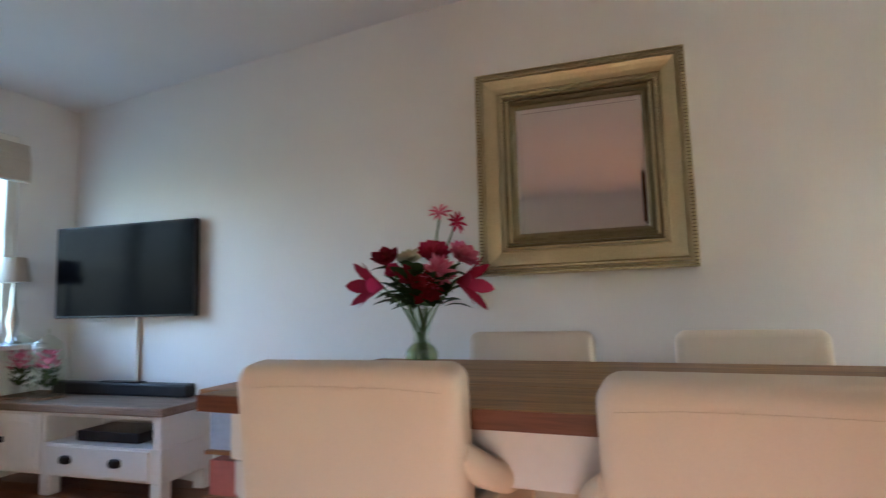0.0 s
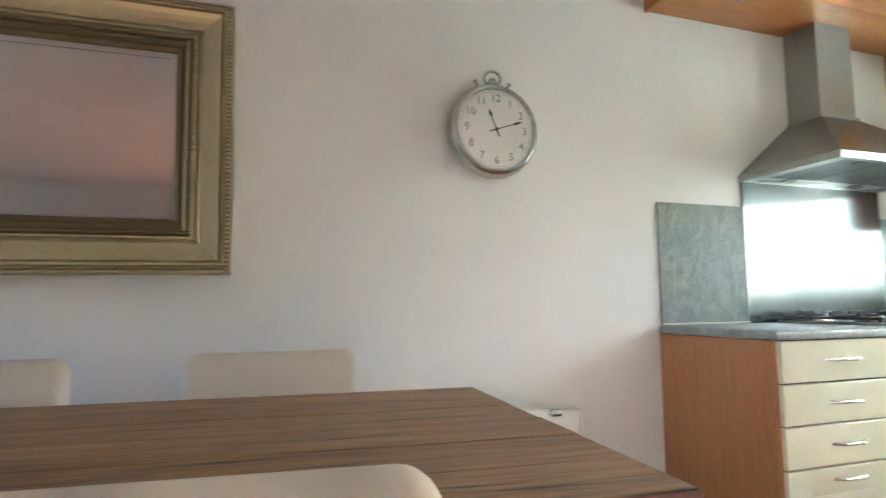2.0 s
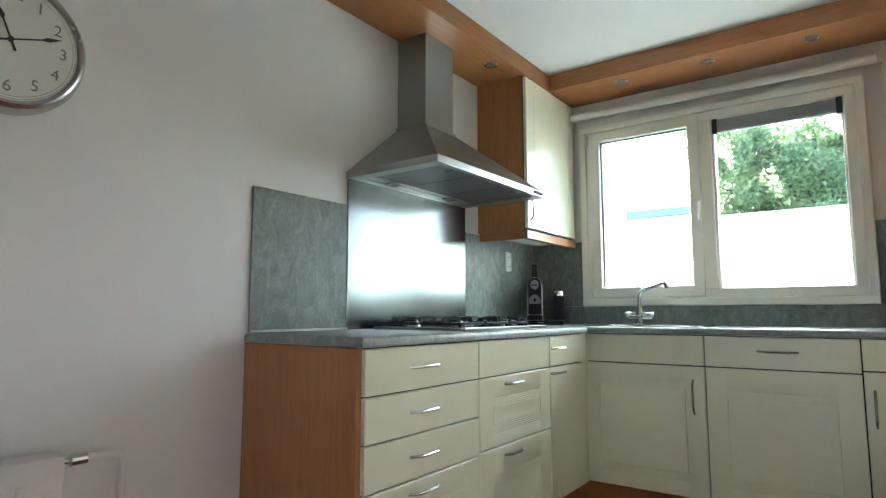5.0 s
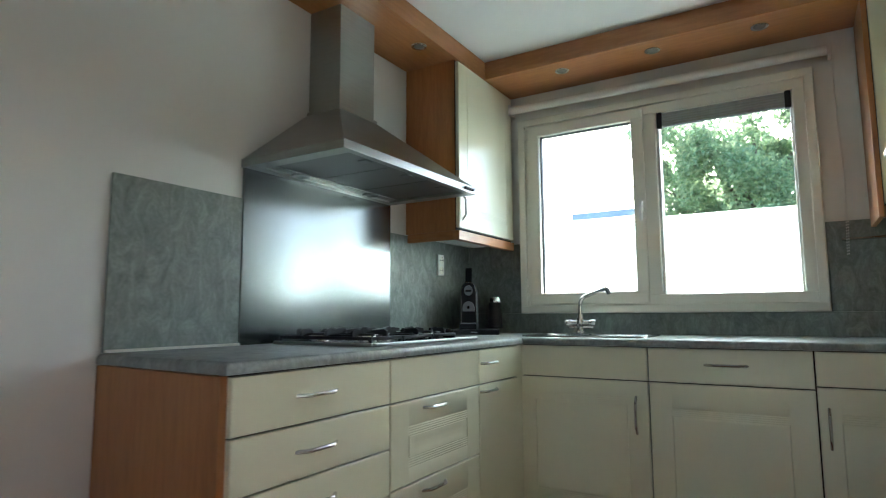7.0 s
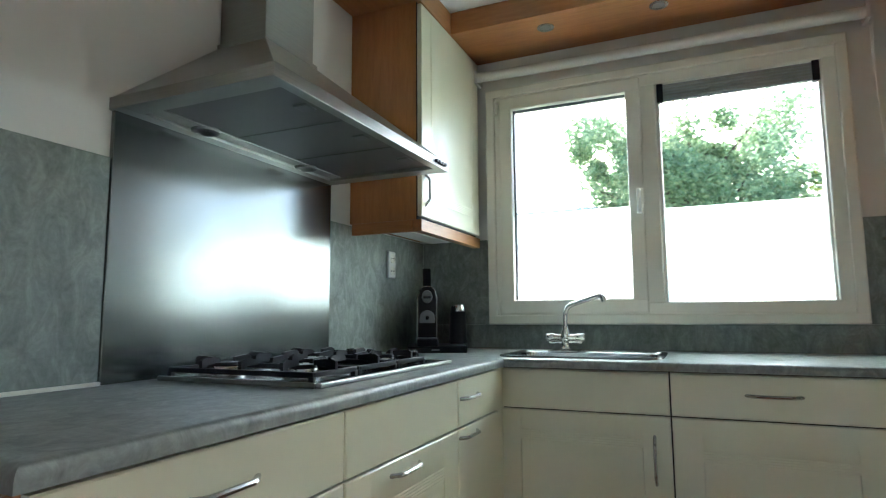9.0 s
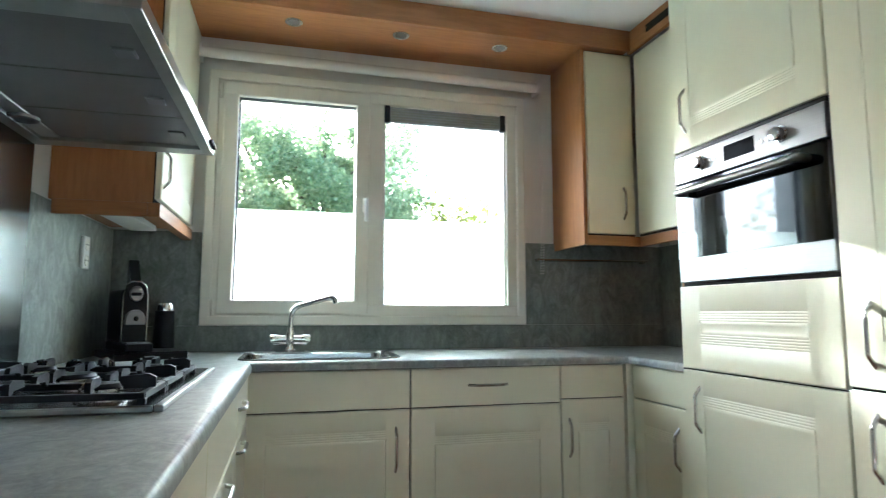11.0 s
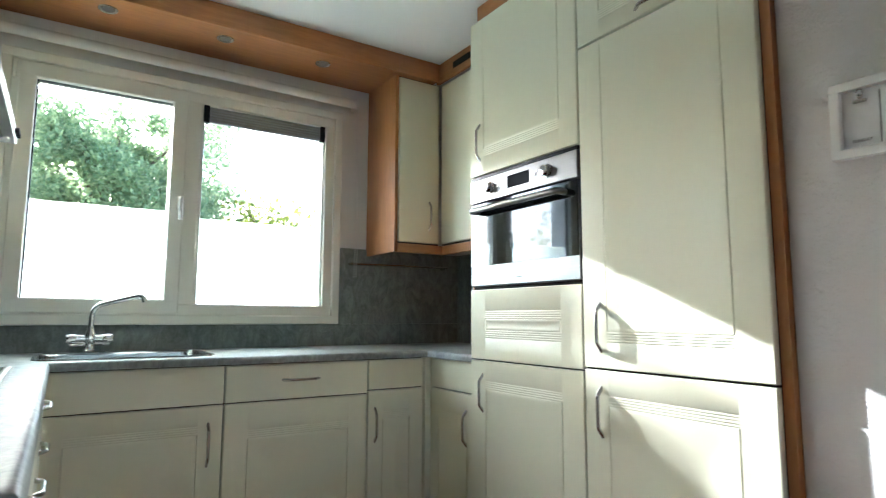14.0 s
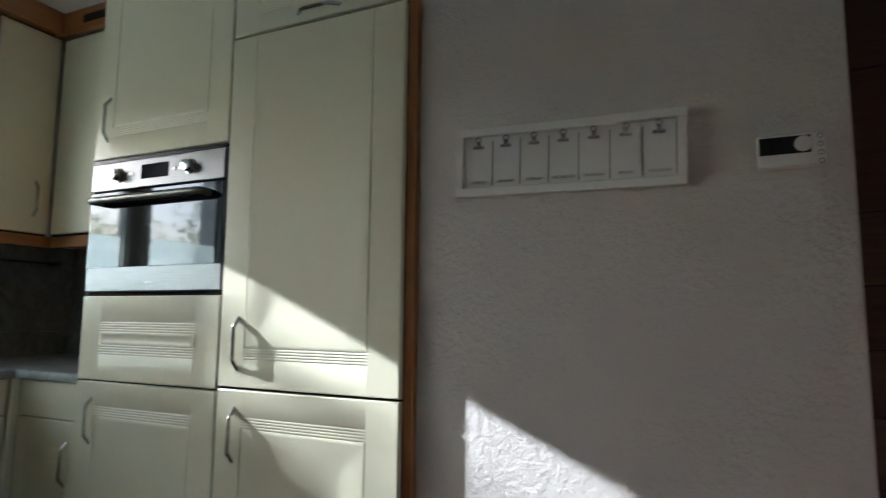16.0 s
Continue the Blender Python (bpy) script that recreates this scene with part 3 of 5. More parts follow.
def front(m, u0, u1, z0, z1, panel=None, thick=0.019, gap=0.0027):
    """A foil-wrapped front; panel = (stile, reed bottom, reed top) routs a soft panel with four fine reeds at head and foot."""
    u0, u1, z0, z1 = u0 + gap, u1 - gap, z0 + gap, z1 - gap
    us, zs = {u0, u0 + 0.003, u1 - 0.003, u1}, {z0, z0 + 0.003, z1 - 0.003, z1}
    if panel:
        stile, foot, head = panel
        pu0, pu1, pz0, pz1 = u0 + stile, u1 - stile, z0 + foot, z1 - head
        reed = 0.0078
        reeds = [pz1 + (k - 4) * reed for k in range(5) if z1 < 1.9] + [pz0 + k * reed for k in range(5)]
        for e in (pu0, pu1):
            us |= {e - 0.002, e, e + 0.002, e - 0.004, e + 0.005, e - 0.008, e + 0.009, e - 0.005}
        us |= {pu0 + (pu1 - pu0) * f for f in (k / 26 for k in range(1, 26))}
        for r in reeds:
            zs |= {r - 0.0018, r, r + 0.0018}
        lo, hi = pz0 + 4 * reed, pz1 - 4 * reed
        zs |= {lo + (hi - lo) * f for f in (0.3, 0.4, 0.5, 0.6, 0.7)}
        zs |= {e for k in range(1, 15) for e in (lo + 0.011 * k, hi - 0.011 * k) if lo < e < hi}
    us, zs = sorted(us), sorted(zs)

    def depth(u, z):
        d = 0.0
        if u in (u0, u1) or z in (z0, z1):
            d = -0.003
        if panel and pu0 <= u <= pu1 and pz0 - 0.003 <= z <= pz1 + 0.003:
            for r in reeds:
                if abs(z - r) < 1e-6:
                    d -= 0.0010
            if lo < z < hi:
                span = min(0.14, (hi - lo) * 0.45)
                run = min((z - lo if z - lo < hi - z or z1 < 1.9 else 9.0), hi - z if z1 < 1.9 else 9.0, 1.25 * (u - pu0), 1.25 * (pu1 - u))
                d -= 0.0076 * min(1, max(0.3, (hi - lo) / 0.45)) * step(0, span, run)
            if u in (pu0, pu1) and lo < z < hi:
                d -= 0.0044
        return d

    b = bmesh.new()
    grid = [[b.verts.new((u, -thick - depth(u, z), z)) for u in us] for z in zs]
    for r0, r1 in zip(grid, grid[1:]):
        for j in range(len(us) - 1):
            b.faces.new((r0[j], r0[j + 1], r1[j + 1], r1[j]))
    rim = [*grid[0], *[r[-1] for r in grid[1:]], *grid[-1][-2::-1], *[r[0] for r in grid[-2:0:-1]]]
    back = [b.verts.new((v.co.x, 0, v.co.z)) for v in rim]
    n = len(rim)
    for i in range(n):
        b.faces.new((rim[i], back[i], back[(i + 1) % n], rim[(i + 1) % n]))
    b.faces.new(back[::-1])
    b.transform(m)
    return b


def bow_handle(m, u, z, length=0.128, upright=False, out=0.023):
    """A bent satin bar handle."""
    h = length / 2
    line = [(-h, -0.018), (-h * 0.62, -0.018 - out), (h * 0.62, -0.018 - out), (h, -0.018)]
    pts = [(u, y, z + a) if upright else (u + a, y, z) for a, y in line]
    b = tube(bend(pts, 0.008, 4), 0.0056, 8)
    b.transform(m)
    return b


def cabinet(name, label, m, u0, u1, z0, z1, depth, fronts, body=None, group="", trim=0.0):
    """A unit with its carcass and fronts: (name, u0, u1, z0, z1, panel, handle), handle = (u, z, length, upright)."""
    base = m @ Vector(((u0 + u1) / 2, depth / 2, z0))
    ob = thing(name, base, label, "cabinet", group)
    b = box(u0 + 0.001 + trim, 0.001, z0, u1 - 0.001, depth, z1)
    b.transform(m)
    part("body", b, body or WHITE, ob)
    # near-black sheet over the carcass paints the shade between fronts
    b = box(u0, -0.0025, z0, u1, 0.0008, z1)
    b.transform(m)
    part("edge_gap", b, GAP_SHADE, ob, "near-black sheet that paints the shade between the fronts")
    for nm, a, c, lo, hi, panel, handle in fronts:
        d = part(nm, front(pose_shift(m, -0.0035), a, c, lo, hi, panel), CREAM, ob, "", True)
        if handle:
            part("handle", bow_handle(m, *handle), SATIN, d, "satin steel bow handle", True)
    return ob


def pose_shift(m, y):
    return m @ Matrix.Translation((0, y, 0))


TOP, LINE = 0.878, 0.736
cabinet("base_cabinet", "cream drawer cabinet with four drawers and bow handles", LEFT, -0.034, 0.576, 0.14, TOP, 0.57,
        [("drawer", -0.034, 0.576, LINE, TOP, None, (0.25, 0.810, 0.155, False)),
         ("drawer", -0.034, 0.576, 0.599, LINE, None, (0.25, 0.669, 0.155, False)),
         ("drawer", -0.034, 0.576, 0.461, 0.599, None, (0.25, 0.532, 0.155, False)),
         ("drawer", -0.034, 0.576, 0.14, 0.461, (0.1, 0.05, 0.085), (0.245, 0.420, 0.155, False))], group="base cabinets", trim=0.046)
cabinet("base_cabinet", "cream pan-drawer cabinet under the gas hob", LEFT, 0.576, 1.172, 0.14, TOP, 0.57,
        [("drawer", 0.576, 1.172, LINE, TOP, None, None),
         ("drawer", 0.576, 1.172, 0.469, LINE, (0.1, 0.05, 0.08), (0.84, 0.702, 0.155, False)),
         ("drawer", 0.576, 1.172, 0.14, 0.469, (0.1, 0.05, 0.1), (0.835, 0.431, 0.155, False))], group="base cabinets")
cabinet("base_cabinet", "narrow cream pull-out cabinet beside the corner", LEFT, 1.172, 1.55, 0.14, TOP, 0.57,
        [("drawer", 1.172, 1.55, LINE, TOP, None, (1.262, 0.820, 0.15, False)),
         ("door", 1.172, 1.55, 0.14, LINE, None, (1.255, 0.708, 0.15, False))], group="base cabinets")
single("corner_filler", box(1.552, -0.6, 0.14, 1.658, -0.575, TOP, 0.001), CREAM, "cream corner filler strip between two cabinets", "filler", kind="structure")
single("corner_post", box(1.602, -2.108, 0.14, 1.66, -2.038, TOP, 0.001), CREAM, "cream corner post between two narrow cabinets", "filler", kind="structure")
single("end_panel", prism([(-0.052, -0.593), (-0.031, -0.593), (0.012, -0.002), (-0.009, -0.002)], 0.0, TOP), BEECH, "orange beech veneer side panel of the counter", "side panel", kind="structure")
cabinet("sink_cabinet", "cream sink cabinet with a blind front and door", WINDOW, 0.578, 1.169, 0.14, TOP, 0.57,
        [("blind_front", 0.578, 1.169, LINE, TOP, None, None),
         ("door", 0.578, 1.169, 0.14, LINE, (0.088, 0.07, 0.07), (1.116, 0.595, 0.155, True))], group="base cabinets")
cabinet("dishwasher_cabinet", "cream cabinet with a drawer over a panelled door", WINDOW, 1.169, 1.760, 0.14, TOP, 0.57,
        [("drawer", 1.169, 1.760, LINE, TOP, None, (1.465, 0.813, 0.155, False)),
         ("door", 1.169, 1.760, 0.14, LINE, (0.088, 0.07, 0.1), None)], group="base cabinets")
cabinet("base_cabinet", "narrow cream cabinet with a drawer front and door", WINDOW, 1.760, 2.036, 0.14, TOP, 0.57,
        [("drawer", 1.760, 2.036, LINE + 0.012, TOP, None, None),
         ("door", 1.760, 2.036, 0.14, LINE + 0.012, (0.07, 0.07, 0.09), (1.795, 0.602, 0.145, True))], group="base cabinets")
cabinet("base_cabinet", "narrow cream corner cabinet beside the tall units", NOOK, -1.60, -1.243, 0.14, TOP, 0.57,
        [("drawer", -1.60, -1.243, LINE + 0.012, TOP, None, None),
         ("door", -1.60, -1.243, 0.14, LINE + 0.012, (0.07, 0.07, 0.09), (-1.32, 0.607, 0.145, True))], group="base cabinets")
for nm, b in (("plinth_left", box(-0.03, -0.555, 0.0, 1.68, -0.54, 0.139)), ("plinth_window", box(1.681, -2.09, 0.0, 1.695, -0.541, 0.139)),
              ("plinth_right", box(0.03, -2.125, 0.0, 1.68, -2.11, 0.109))):
    single(nm, b, BEECH, "orange-brown beech plinth under the cabinets", "plinth", kind="structure")

# tall units
cabinet("oven_housing", "tall cream cabinet that houses a built-in oven", TALL, -1.230, -0.6225, 0.11, 2.296, 0.575,
        [("door", -1.230, -0.6225, 1.628, 2.296, (0.088, 0.075, 0.09), (-1.163, 1.766, 0.155, True)),
         ("blind_front", -1.230, -0.6225, 0.897, 1.172, (0.096, 0.082, 0.083), None),
         ("door", -1.230, -0.6225, 0.11, 0.8965, (0.096, 0.08, 0.075), (-1.150, 0.772, 0.145, True))], body=BEECH, group="tall cabinets")
cabinet("fridge_housing", "tall cream cabinet with a flap and two doors", TALL, -0.6225, -0.026, 0.11, 2.296, 0.575,
        [("flap", -0.6225, -0.026, 1.952, 2.296, (0.096, 0.06, 0.08), (-0.31, 1.982, 0.15, False)),
         ("door", -0.6225, -0.026, 0.907, 1.949, (0.095, 0.078, 0.10), (-0.55, 1.033, 0.15, True)),
         ("door", -0.6225, -0.026, 0.11, 0.9055, (0.095, 0.08, 0.073), (-0.553, 0.78, 0.15, True))], body=BEECH, group="tall cabinets")
single("tall_side_panel", box(-0.0005, -2.62, 0.0, 0.0245, -2.036, ZC - 0.002, 0.001), BEECH, "orange-brown beech side panel of the tall cabinets", "side panel", kind="structure")
single("top_infill", box(0.026, -2.094, 2.298, 1.25, -2.075, ZC - 0.002, 0.001), BEECH_X, "beech infill board above the tall cabinets", "infill board", kind="structure")
single("tall_left_panel", box(1.2315, -2.61, 0.912, 1.25, -2.05, 2.30, 0.001), BEECH, "beech side of the oven housing", "side panel", kind="structure")

# wall units
cabinet("wall_cabinet", "beech wall cabinet with a pale panelled door", UP_LEFT, 1.528, 2.168, 1.432, 2.311, 0.298,
        [("door", 1.528, 2.168, 1.442, 2.302, (0.088, 0.075, 0.085), (1.562, 1.55, 0.13, True))], body=BEECH, group="wall cabinets")
single("pelmet", box(1.526, -0.322, 1.386, 2.17, -0.285, 1.4315, 0.002), BEECH_X, "beech light pelmet under the wall cabinet", "pelmet", kind="structure")
single("pelmet_side", box(1.526, -0.2845, 1.386, 1.545, -0.013, 1.4315, 0.002), BEECH_Y, "beech light pelmet under the wall cabinet", "pelmet", kind="structure")
under = thing("under_cabinet_light", (1.85, -0.15, 1.425), "flat white strip light under the wall cabinet", "lamp")
part("housing", box(1.62, -0.20, 1.408, 2.08, -0.10, 1.431, 0.004), WHITE, under)
cabinet("wall_cabinet", "narrow cream wall cabinet with a beech side", UP_WINDOW, 2.016, 2.282, 1.432, 2.310, 0.310,
        [("door", 2.034, 2.278, 1.438, 2.302, None, (2.216, 1.583, 0.15, True))], body=BEECH, group="wall cabinets")
single("wall_cabinet_side", box(1.874, -2.0335, 1.388, 2.198, -2.0145, 2.3105, 0.002), BEECH, "orange beech side of the wall cabinet", "side panel", kind="structure")
cabinet("wall_cabinet", "cream corner wall cabinet beside the oven housing", UP_RIGHT, -1.87, -1.252, 1.432, 2.301, 0.315,
        [("door", -1.852, -1.252, 1.438, 2.297, None, None)], body=BEECH, group="wall cabinets")
single("pelmet_window", box(1.872, -2.30, 1.386, 1.893, -2.034, 1.4315, 0.002), BEECH_Y, "beech light pelmet under the wall cabinet", "pelmet", kind="structure")
single("pelmet_corner", box(1.252, -2.318, 1.386, 1.892, -2.3005, 1.4315, 0.002), BEECH_X, "beech light pelmet under the wall cabinet", "pelmet", kind="structure")


def worktop(bm, outline):
    b = prism(outline, 0.882, 0.912, 'Z')
    bmesh.ops.recalc_face_normals(b, faces=b.faces)
    e = [x for x in b.edges if all(abs(v.co.z - 0.912) < 1e-5 for v in x.verts)]
    bmesh.ops.bevel(b, geom=e, offset=0.018, segments=6, affect='EDGES', profile=0.5)
    return joined(bm, b)


single("worktop", worktop(None, [(-0.012, -0.001), (-0.055, -0.618), (1.592, -0.618), (1.592, -2.042), (1.252, -2.042), (1.252, -2.611), (2.187, -2.611), (2.187, -0.001)]),
       WORKTOP, "U-shaped grey-green marbled laminate kitchen worktop with rounded edge", "worktop", kind="structure", smoothed=True)


# ---- kitchen things ----
def cut(ob, cutter_bm):
    """Takes a shape out of a mesh for good."""
    me = bpy.data.meshes.new("cutter")
    bmesh.ops.recalc_face_normals(cutter_bm, faces=cutter_bm.faces)
    cutter_bm.to_mesh(me)
    cutter_bm.free()
    c = new("cutter", me)
    mod = ob.modifiers.new("cut", 'BOOLEAN')
    mod.operation, mod.object, mod.solver = 'DIFFERENCE', c, 'EXACT'
    bpy.context.view_layer.update()
    done = bpy.data.meshes.new_from_object(ob.evaluated_get(bpy.context.evaluated_depsgraph_get()))
    ob.modifiers.clear()
    ob.data = done
    bpy.data.objects.remove(c)


def rounded(x0, y0, x1, y1, r, steps=6):
    pts = []
    for cx, cy, a in ((x1 - r, y1 - r, 0), (x0 + r, y1 - r, 90), (x0 + r, y0 + r, 180), (x1 - r, y0 + r, 270)):
        for k in range(steps + 1):
            t = radians(a + 90 * k / steps)
            pts.append((cx + r * math.cos(t), cy + r * math.sin(t)))
    return pts


cut(bpy.data.objects["worktop"], prism(rounded(1.68, -1.135, 2.05, -0.575, 0.06), 0.80, 1.0))
sink = thing("sink", (1.865, -0.855, 0.912), "shiny steel inset sink with a rounded rim", "sink")


def loft(loops):
    b = bmesh.new()
    rings = [[b.verts.new(p) for p in l] for l in loops]
    for r0, r1 in zip(rings, rings[1:]):
        for j in range(len(r0)):
            b.faces.new((r0[j], r0[(j + 1) % len(r0)], r1[(j + 1) % len(r0)], r1[j]))
    b.faces.new(rings[-1])
    return b


def loop(x0, y0, x1, y1, r, z):
    return [(x, y, z) for x, y in rounded(x0, y0, x1, y1, r)]


part("basin", loft([loop(1.655, -1.15, 2.075, -0.56, 0.075, 0.9125), loop(1.658, -1.147, 2.072, -0.563, 0.073, 0.9175), loop(1.672, -1.133, 2.058, -0.577, 0.062, 0.9175),
                    loop(1.684, -1.129, 2.046, -0.581, 0.058, 0.908), loop(1.69, -1.12, 2.04, -0.59, 0.055, 0.80), loop(1.72, -1.09, 2.01, -0.62, 0.04, 0.785)]), SINK_STEEL, sink, smoothed=True)
part("drain", lathe([(0.02, 0.0), (0.042, 0.0), (0.045, 0.003), (0.02, 0.004)], (1.865, -0.8, 0.7855)), SATIN, sink, smoothed=True)
fx, fy = 2.062, -0.741
single("tap_ledge", box(2.02, -0.80, 0.9125, 2.10, -0.68, 0.9185, 0.002), SINK_STEEL, "small steel tap ledge behind the sink", "ledge", kind="structure")
tap = thing("tap", (fx, fy, 0.9185), "chrome two-handle mixer tap with a swivel spout", "tap")
part("base", lathe([(0.026, 0), (0.026, 0.006), (0.02, 0.012), (0.017, 0.03), (0.02, 0.045), (0.02, 0.072), (0.014, 0.085), (0.0125, 0.10)], (fx, fy, 0.9185)), CHROME, tap, smoothed=True)
part("spout", tube(bend([(fx, fy, 1.0), (fx - 0.002, fy - 0.002, 1.10), (fx - 0.085, fy - 0.165, 1.145), (fx - 0.092, fy - 0.179, 1.128)], 0.05, 7), 0.0105, 12), CHROME, tap, smoothed=True)
part("nozzle", tube([(fx - 0.0895, fy - 0.174, 1.137), (fx - 0.093, fy - 0.181, 1.118)], 0.0125, 12), CHROME, tap, smoothed=True)
for s in (-1, 1):
    part("valve", tube([(fx, fy + s * 0.012, 0.972), (fx, fy + s * 0.045, 0.972)], 0.013, 12), CHROME, tap, smoothed=True)
    part("knob", tube([(fx, fy + s * 0.045, 0.972), (fx, fy + s * 0.050, 0.972), (fx, fy + s * 0.078, 0.972), (fx, fy + s * 0.082, 0.972)], [0.013, 0.017, 0.017, 0.014], 14), CHROME, tap, "ribbed chrome tap knob", True)

for s in (-1, 1):
    part("inlet_arm", tube([(fx, fy + s * 0.01, 0.951), (fx, fy + s * 0.066, 0.951), (fx, fy + s * 0.070, 0.951)], [0.008, 0.008, 0.005], 12), CHROME, tap, smoothed=True)

# hood
hood = thing("cooker_hood", (0.924, -0.2, 1.565), "brushed steel chimney cooker hood above the gas hob", "cooker hood")
part("canopy", loft([[(0.472, -0.001, 1.590), (1.378, -0.001, 1.590), (1.378, -0.494, 1.590), (0.472, -0.494, 1.590)],
                     [(0.806, -0.001, 1.858), (1.042, -0.001, 1.858), (1.042, -0.178, 1.858), (0.806, -0.178, 1.858)]]), STEEL, hood)
bm = box(0.470, -0.496, 1.560, 1.380, -0.466, 1.592, 0.002)
box(0.470, -0.05, 1.560, 1.380, -0.001, 1.592, 0.002, bm)
box(0.4705, -0.468, 1.5605, 0.53, -0.048, 1.591, 0.002, bm)
box(1.318, -0.468, 1.5605, 1.3795, -0.048, 1.591, 0.002, bm)
part("rim", bm, STEEL, hood)
part("chimney", box(0.811, -0.172, 1.85, 1.037, -0.001, 2.3115, 0.002), STEEL, hood)
part("collar", box(0.800, -0.182, 1.846, 1.048, -0.001, 1.868, 0.002), STEEL, hood)
for k in range(3):
    x0 = 0.532 + k * 0.262
    f = part("grease_filter", box(x0 + 0.002, -0.464, 1.570, x0 + 0.26, -0.098, 1.578, 0.002), DARK_STEEL, hood, "dark metal mesh grease filter")
    part("filter_catch", box(x0 + 0.115, -0.443, 1.5645, x0 + 0.16, -0.403, 1.5702, 0.004), CATCH, f, "dark grey filter catch")
part("lamp_bar", box(0.532, -0.096, 1.568, 1.316, -0.052, 1.580, 0.001), STEEL, hood)
for lx in (0.70, 1.14):
    part("hood_lamp", lathe([(0.001, -0.003), (0.022, -0.004), (0.028, -0.008), (0.036, -0.007), (0.038, 0.0)], (lx, -0.074, 1.568)), DARK_STEEL, hood, "small round hood lamp", True)
for k in range(4):
    part("push_button", tube([(1.275 + k * 0.022, -0.496, 1.576), (1.275 + k * 0.022, -0.506, 1.576)], 0.0065, 10), DARK_PLASTIC, hood, "small black push button", True)

# gas hob
hob = thing("gas_hob", (0.955, -0.285, 0.912), "black gas hob with iron grates and steel front edge", "hob")
part("plate", box(0.602, -0.524, 0.9125, 1.306, -0.055, 0.923, 0.004), BLACK, hob)
part("front_strip", box(0.600, -0.534, 0.9125, 1.308, -0.518, 0.9245, 0.003), STEEL, hob, "brushed steel front edge")
part("side_strip", box(1.300, -0.517, 0.9125, 1.309, -0.055, 0.9245, 0.003), STEEL, hob)
part("side_strip", box(0.597, -0.517, 0.9125, 0.607, -0.055, 0.9245, 0.003), STEEL, hob)
for bx, by, br in ((0.70, -0.41, 0.036), (0.70, -0.17, 0.045), (0.90, -0.29, 0.06), (1.09, -0.41, 0.03), (1.09, -0.17, 0.04)):
    bn = part("burner", lathe([(br * 1.25, 0.0), (br * 1.2, 0.008), (br, 0.012), (br, 0.02), (br * 0.98, 0.022)], (bx, by, 0.9225)), SATIN, hob, "metal burner ring", True)
    part("burner_cap", lathe([(br * 0.86, 0.0), (br * 0.9, 0.003), (br * 0.82, 0.009), (0.001, 0.010)], (bx, by, 0.9445)), IRON, bn, "black burner cap", True)


def grate(x0, x1):
    """An iron pan support: a low frame with raised fingers."""
    bm = bmesh.new()
    for y in (-0.495, -0.075):
        box(x0, y - 0.006, 0.932, x1, y + 0.006, 0.944, 0.002, bm)
    for x in (x0, x1):
        box(x - 0.006, -0.50, 0.932, x + 0.006, -0.07, 0.944, 0.002, bm)
    xm = (x0 + x1) / 2
    for y in (-0.41, -0.29, -0.17):
        prism([(x0, 0.936), (x0, 0.962), (x0 + 0.012, 0.968), (xm - 0.028, 0.964), (xm - 0.024, 0.952), (x0 + 0.02, 0.950)], y - 0.005, y + 0.005, 'Y', 0, bm)
        prism([(x1, 0.936), (x1, 0.962), (x1 - 0.012, 0.968), (xm + 0.028, 0.964), (xm + 0.024, 0.952), (x1 - 0.02, 0.950)], y - 0.005, y + 0.005, 'Y', 0, bm)
    for x in (xm,):
        prism([(-0.50, 0.936), (-0.50, 0.962), (-0.488, 0.968), (-0.44, 0.964), (-0.44, 0.952), (-0.48, 0.950)], x - 0.005, x + 0.005, 'X', 0, bm)
        prism([(-0.07, 0.936), (-0.07, 0.962), (-0.082, 0.968), (-0.13, 0.964), (-0.13, 0.952), (-0.09, 0.950)], x - 0.005, x + 0.005, 'X', 0, bm)
    for x in (x0, x1):
        for y in (-0.495, -0.075):
            box(x - 0.007, y - 0.007, 0.9228, x + 0.007, y + 0.007, 0.935, 0.002, bm)
    return bm


for x0, x1 in ((0.622, 0.79), (0.808, 0.992), (1.01, 1.172)):
    part("pan_support", grate(x0, x1), IRON, hob, "cast iron pan support")
for k in range(5):
    y = -0.43 + k * 0.078
    kn = part("control_knob", lathe([(0.023, 0.0), (0.024, 0.004), (0.019, 0.012), (0.0175, 0.028), (0.014, 0.031), (0.001, 0.031)], (1.238, y, 0.9228), seg=20), BLACK, hob, "black control knob", True)
    part("grip", box(1.238 - 0.018, y - 0.0035, 0.951, 1.238 + 0.018, y + 0.0035, 0.959, 0.002), BLACK, kn)

# coffee machine, built facing -y and turned
M = pose(1.905, -0.165, 0.940, 0, 0, -64) @ Matrix.Diagonal((0.82, 1, 1, 1))


def at_m(bm):
    bm.transform(M)
    return bm


